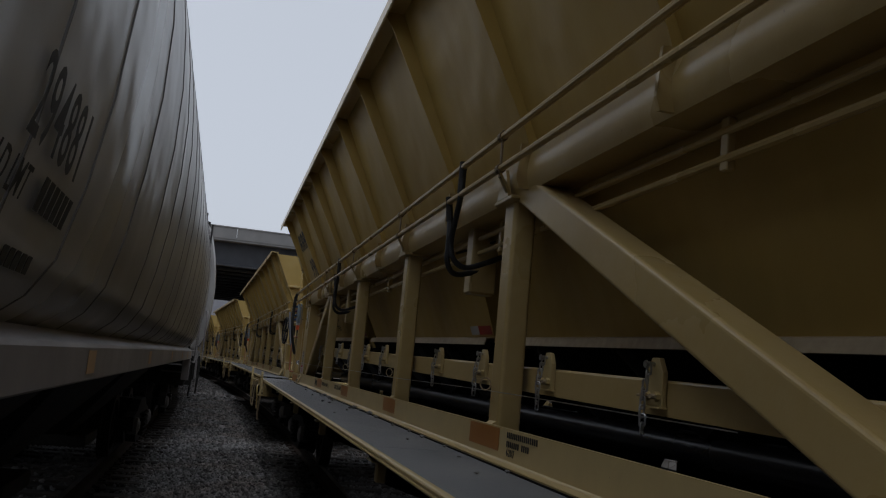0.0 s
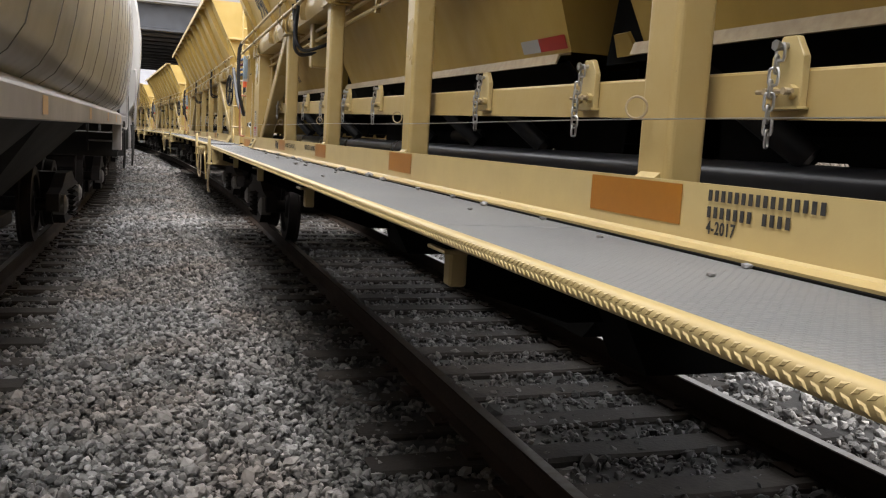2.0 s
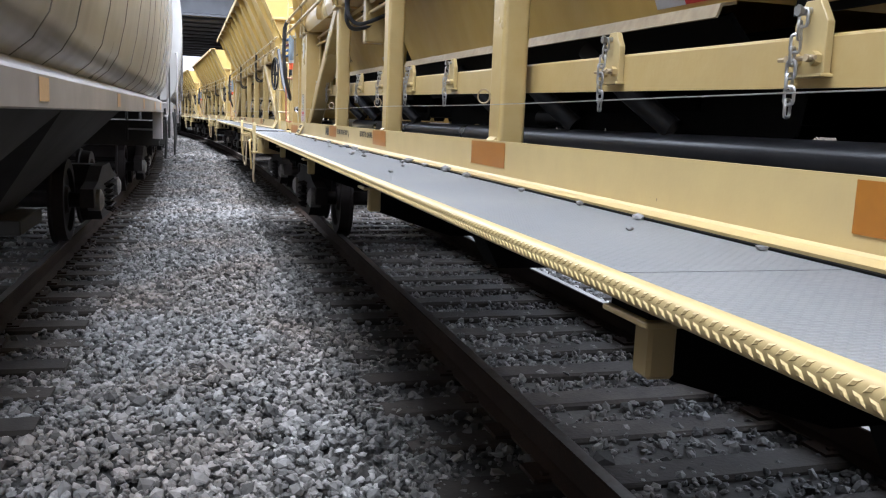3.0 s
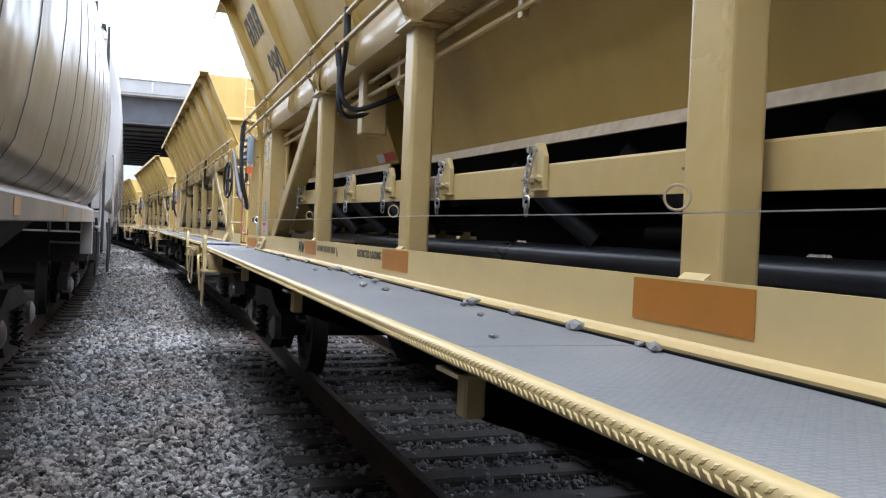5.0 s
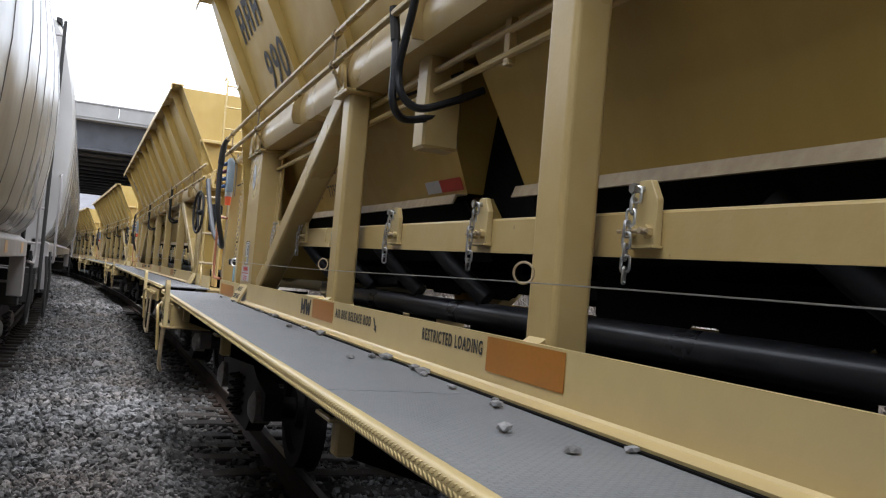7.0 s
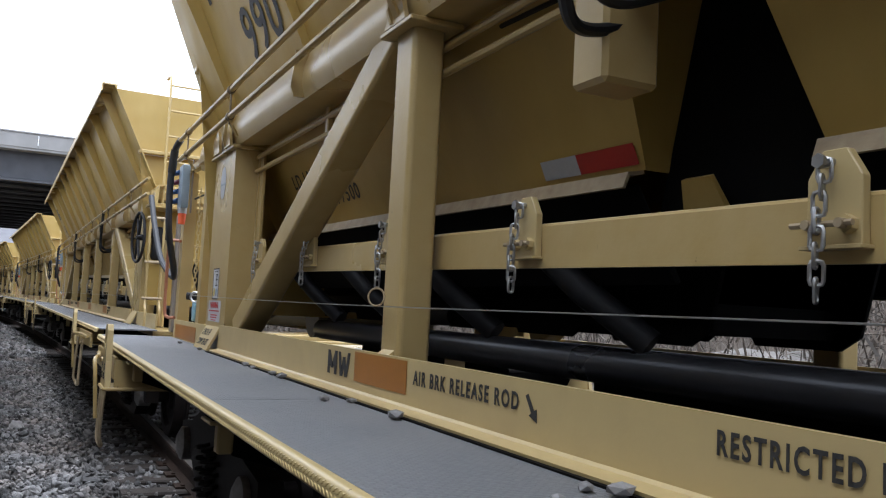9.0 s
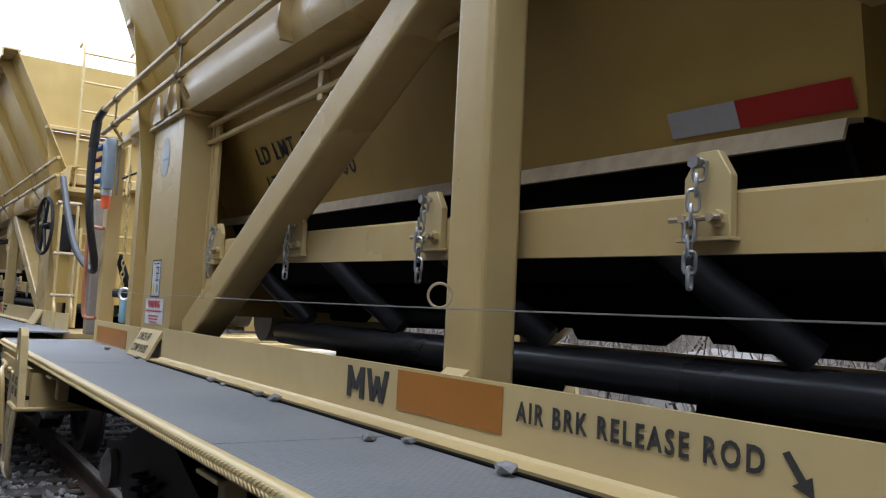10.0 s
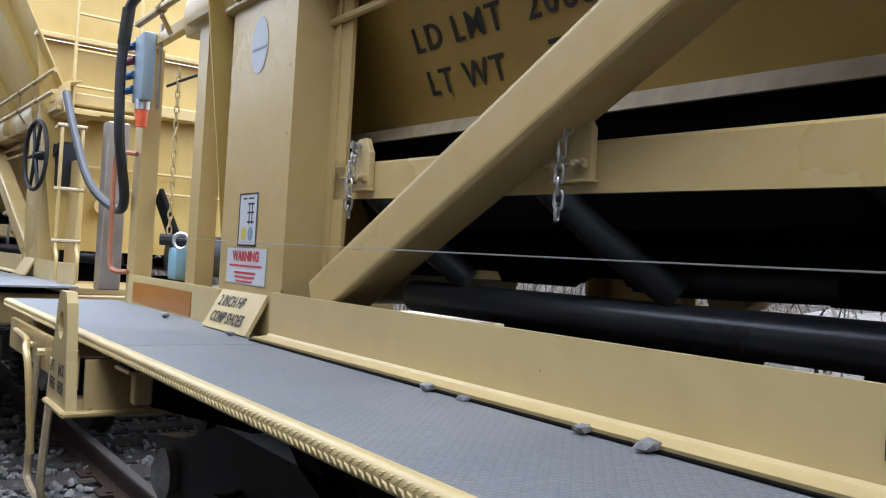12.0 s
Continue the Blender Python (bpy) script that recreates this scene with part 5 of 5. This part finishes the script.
# ---- road bridge over the tracks ----
def bridge(y0, y1, under):
    root = new("road_bridge")
    for k in range(14):
        y = y0 + (y1 - y0) * k / 13
        part("girder", prism([(y - 0.35, under), (y + 0.35, under), (y + 0.35, under + 0.12), (y + 0.06, under + 0.2), (y + 0.06, under + 1.7), (y - 0.06, under + 1.7), (y - 0.06, under + 0.2), (y - 0.35, under + 0.12)], -70, 60, axis="x"), girder_m, root)
    part("deck_slab", box(-70, 60, y0 - 0.9, y1 + 0.9, under + 1.7, under + 2.0), concrete, root, "grey concrete deck slab")
    for k in range(26):
        x = -70 + 5.0 * k
        part("parapet", box(x + 0.01, x + 4.99, y0 - 0.95, y0 - 0.65, under + 1.82, under + 2.62, 0.02), concrete, root, "pale concrete parapet panel")
    part("coping", box(-70, 60, y0 - 1.0, y0 - 0.6, under + 2.62, under + 2.72, 0.02), concrete, root)
    for x in (-16.0, 13.0):
        part("pier_wall", box(x - 0.6, x + 0.6, y0 + 1, y1 - 1, -0.5, under), concrete, root, "concrete pier wall")
    return tagged(root, "wide grey concrete road bridge crossing over the tracks", "bridge")


bridge(58.0, 98.0, 7.5)


# ---- far wooded hillside and the brushy bank beside the line ----
def hillside():
    bm = bmesh.new()
    grid = []
    for j in range(10):
        row = []
        for i in range(60):
            x = -300 + 10 * i
            y = 170 + j * 14
            z = -0.5 + j * 4.5 + noise.noise(Vector((x * 0.03, y * 0.03, 2))) * 6 * (j > 0)
            row.append(bm.verts.new((x, y, z)))
        grid.append(row)
    for j in range(9):
        for i in range(59):
            bm.faces.new((grid[j][i], grid[j][i + 1], grid[j + 1][i + 1], grid[j + 1][i]))
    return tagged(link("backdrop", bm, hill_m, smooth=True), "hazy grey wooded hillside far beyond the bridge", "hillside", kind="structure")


hillside()


def brush(name, n, x0, x1, y0, y1, seed, tall):
    """Bare winter scrub: tapered three-sided stems with side twigs, one stretch of stuff."""
    rng = random.Random(seed)
    verts, faces = [], []

    def stem(a, b, r0, r1):
        d = (b - a).normalized()
        u = d.orthogonal().normalized()
        w = d.cross(u)
        base = len(verts)
        for q, r in ((a, r0), (b, r1)):
            for k in range(3):
                t = 2.094 * k
                verts.append(tuple(q + (u * math.cos(t) + w * math.sin(t)) * r))
        for k in range(3):
            faces.append((base + k, base + (k + 1) % 3, base + 3 + (k + 1) % 3, base + 3 + k))

    for _ in range(n):
        x, y = rng.uniform(x0, x1), rng.uniform(y0, y1)
        foot = Vector((x, y, -0.25 + max(0, min(5.0, (x - 5.2) * 0.6))))
        h = rng.uniform(0.4, 1.0) * tall
        tip = foot + Vector((rng.gauss(0, 0.35), rng.gauss(0, 0.35), 1)) * h
        mid = foot.lerp(tip, 0.5) + Vector((rng.gauss(0, 0.06), rng.gauss(0, 0.06), 0)) * h
        r = rng.uniform(0.005, 0.016) * (2.2 if rng.random() < 0.06 else 1)
        stem(foot, mid, r, r * 0.7)
        stem(mid, tip, r * 0.7, r * 0.25)
        for _ in range(5):
            a = foot.lerp(tip, rng.uniform(0.25, 0.95))
            b = a + Vector((rng.gauss(0, 1), rng.gauss(0, 1), rng.uniform(-0.2, 1.0))).normalized() * h * rng.uniform(0.12, 0.4)
            stem(a, b, r * 0.4, r * 0.15)
    me = bpy.data.meshes.new(name)
    me.from_pydata(verts, [], faces)
    me.materials.append(twig_m)
    return tagged(new(name, me), "bare winter scrub on the bank beside the track", "scrub", kind="stuff")


brush("scrub", 3600, 5.5, 10.0, 5.0, 30.0, 21, 1.7)
brush("scrub", 700, 7.0, 14.0, -8.0, 4.0, 22, 2.0)


def boulder(x, y, z, r, seed):
    rng = random.Random(seed)
    bm = bmesh.new()
    bmesh.ops.create_icosphere(bm, subdivisions=3, radius=1.0)
    off = Vector((rng.uniform(0, 50), rng.uniform(0, 50), 0))
    for v in bm.verts:
        k = 1 + 0.35 * noise.noise(v.co * 1.2 + off) + 0.12 * noise.noise(v.co * 4 + off)
        v.co = Vector((v.co.x * 1.25, v.co.y, v.co.z * 0.75)) * k * r
    ob = link("boulder", bm, rock_m)
    ob.location = (x, y, z)
    ob.rotation_euler = (rng.uniform(-0.2, 0.2), rng.uniform(-0.2, 0.2), rng.uniform(0, 6))
    return tagged(ob, "rough grey boulder at the foot of the bank", "rock", "boulders on the bank")


for k, (x, y, r) in enumerate(((6.0, 9.5, 0.55), (6.3, 11.0, 0.7), (6.1, 13.0, 0.6), (6.6, 15.0, 0.8), (6.5, 8.0, 0.6), (6.2, 17.0, 0.6), (6.9, 12.0, 0.9), (6.7, 20.0, 0.8), (6.0, 14.2, 0.5), (5.9, 16.0, 0.5))):
    boulder(x, y, -0.1 + (x - 5.6) * 0.5, r, 60 + k)


# ---- stray stones on the walkway ----
def stray_stone(x, y, size, seed):
    rng = random.Random(seed)
    bm = bmesh.new()
    bmesh.ops.create_icosphere(bm, subdivisions=1, radius=1.0)
    for v in bm.verts:
        v.co = Vector((v.co.x * rng.uniform(0.7, 1.2), v.co.y * rng.uniform(0.8, 1.4), v.co.z * rng.uniform(0.45, 0.65))) * size
    low = min(v.co.z for v in bm.verts)
    ob = link("stray_stone", bm, stray_m)
    ob.location = (x, y, 1.1262 - low - 0.001)
    ob.rotation_euler = (0, 0, rng.uniform(0, 6))
    return tagged(ob, "small grey ballast stone lying on the walkway", "stone", "stones on the walkway")


SPOTS = [(1.00, 7.13, 0.016), (1.14, 7.14, 0.025), (1.10, 7.19, 0.018), (1.14, 6.84, 0.024), (1.14, 6.76, 0.026), (1.12, 6.70, 0.016), (1.10, 6.42, 0.014), (1.09, 6.11, 0.019), (1.13, 6.20, 0.013), (0.955, 5.79, 0.020), (1.00, 5.59, 0.017), (1.14, 5.60, 0.016),
         (1.14, 8.50, 0.017), (1.13, 4.96, 0.027), (1.145, 5.02, 0.021), (1.09, 4.93, 0.015), (1.14, 4.64, 0.020), (0.85, 4.11, 0.012), (1.02, 4.61, 0.013), (1.145, 4.26, 0.028), (1.13, 3.87, 0.021), (1.145, 3.95, 0.014),
         (1.07, 8.56, 0.021), (1.13, 8.12, 0.027), (1.14, 9.48, 0.020), (1.14, 9.97, 0.019), (1.145, 9.84, 0.016), (1.14, 9.33, 0.022), (1.14, 11.17, 0.017), (1.14, 11.89, 0.020),
         (1.12, 3.20, 0.014), (1.13, 2.75, 0.014), (1.13, 2.40, 0.016), (1.00, 2.20, 0.009), (1.13, 1.90, 0.012), (1.08, 1.45, 0.010), (0.98, 0.85, 0.010), (1.14, 0.95, 0.013)]
for k, (x, y, size) in enumerate(SPOTS):
    stray_stone(x, y, size, 80 + k)
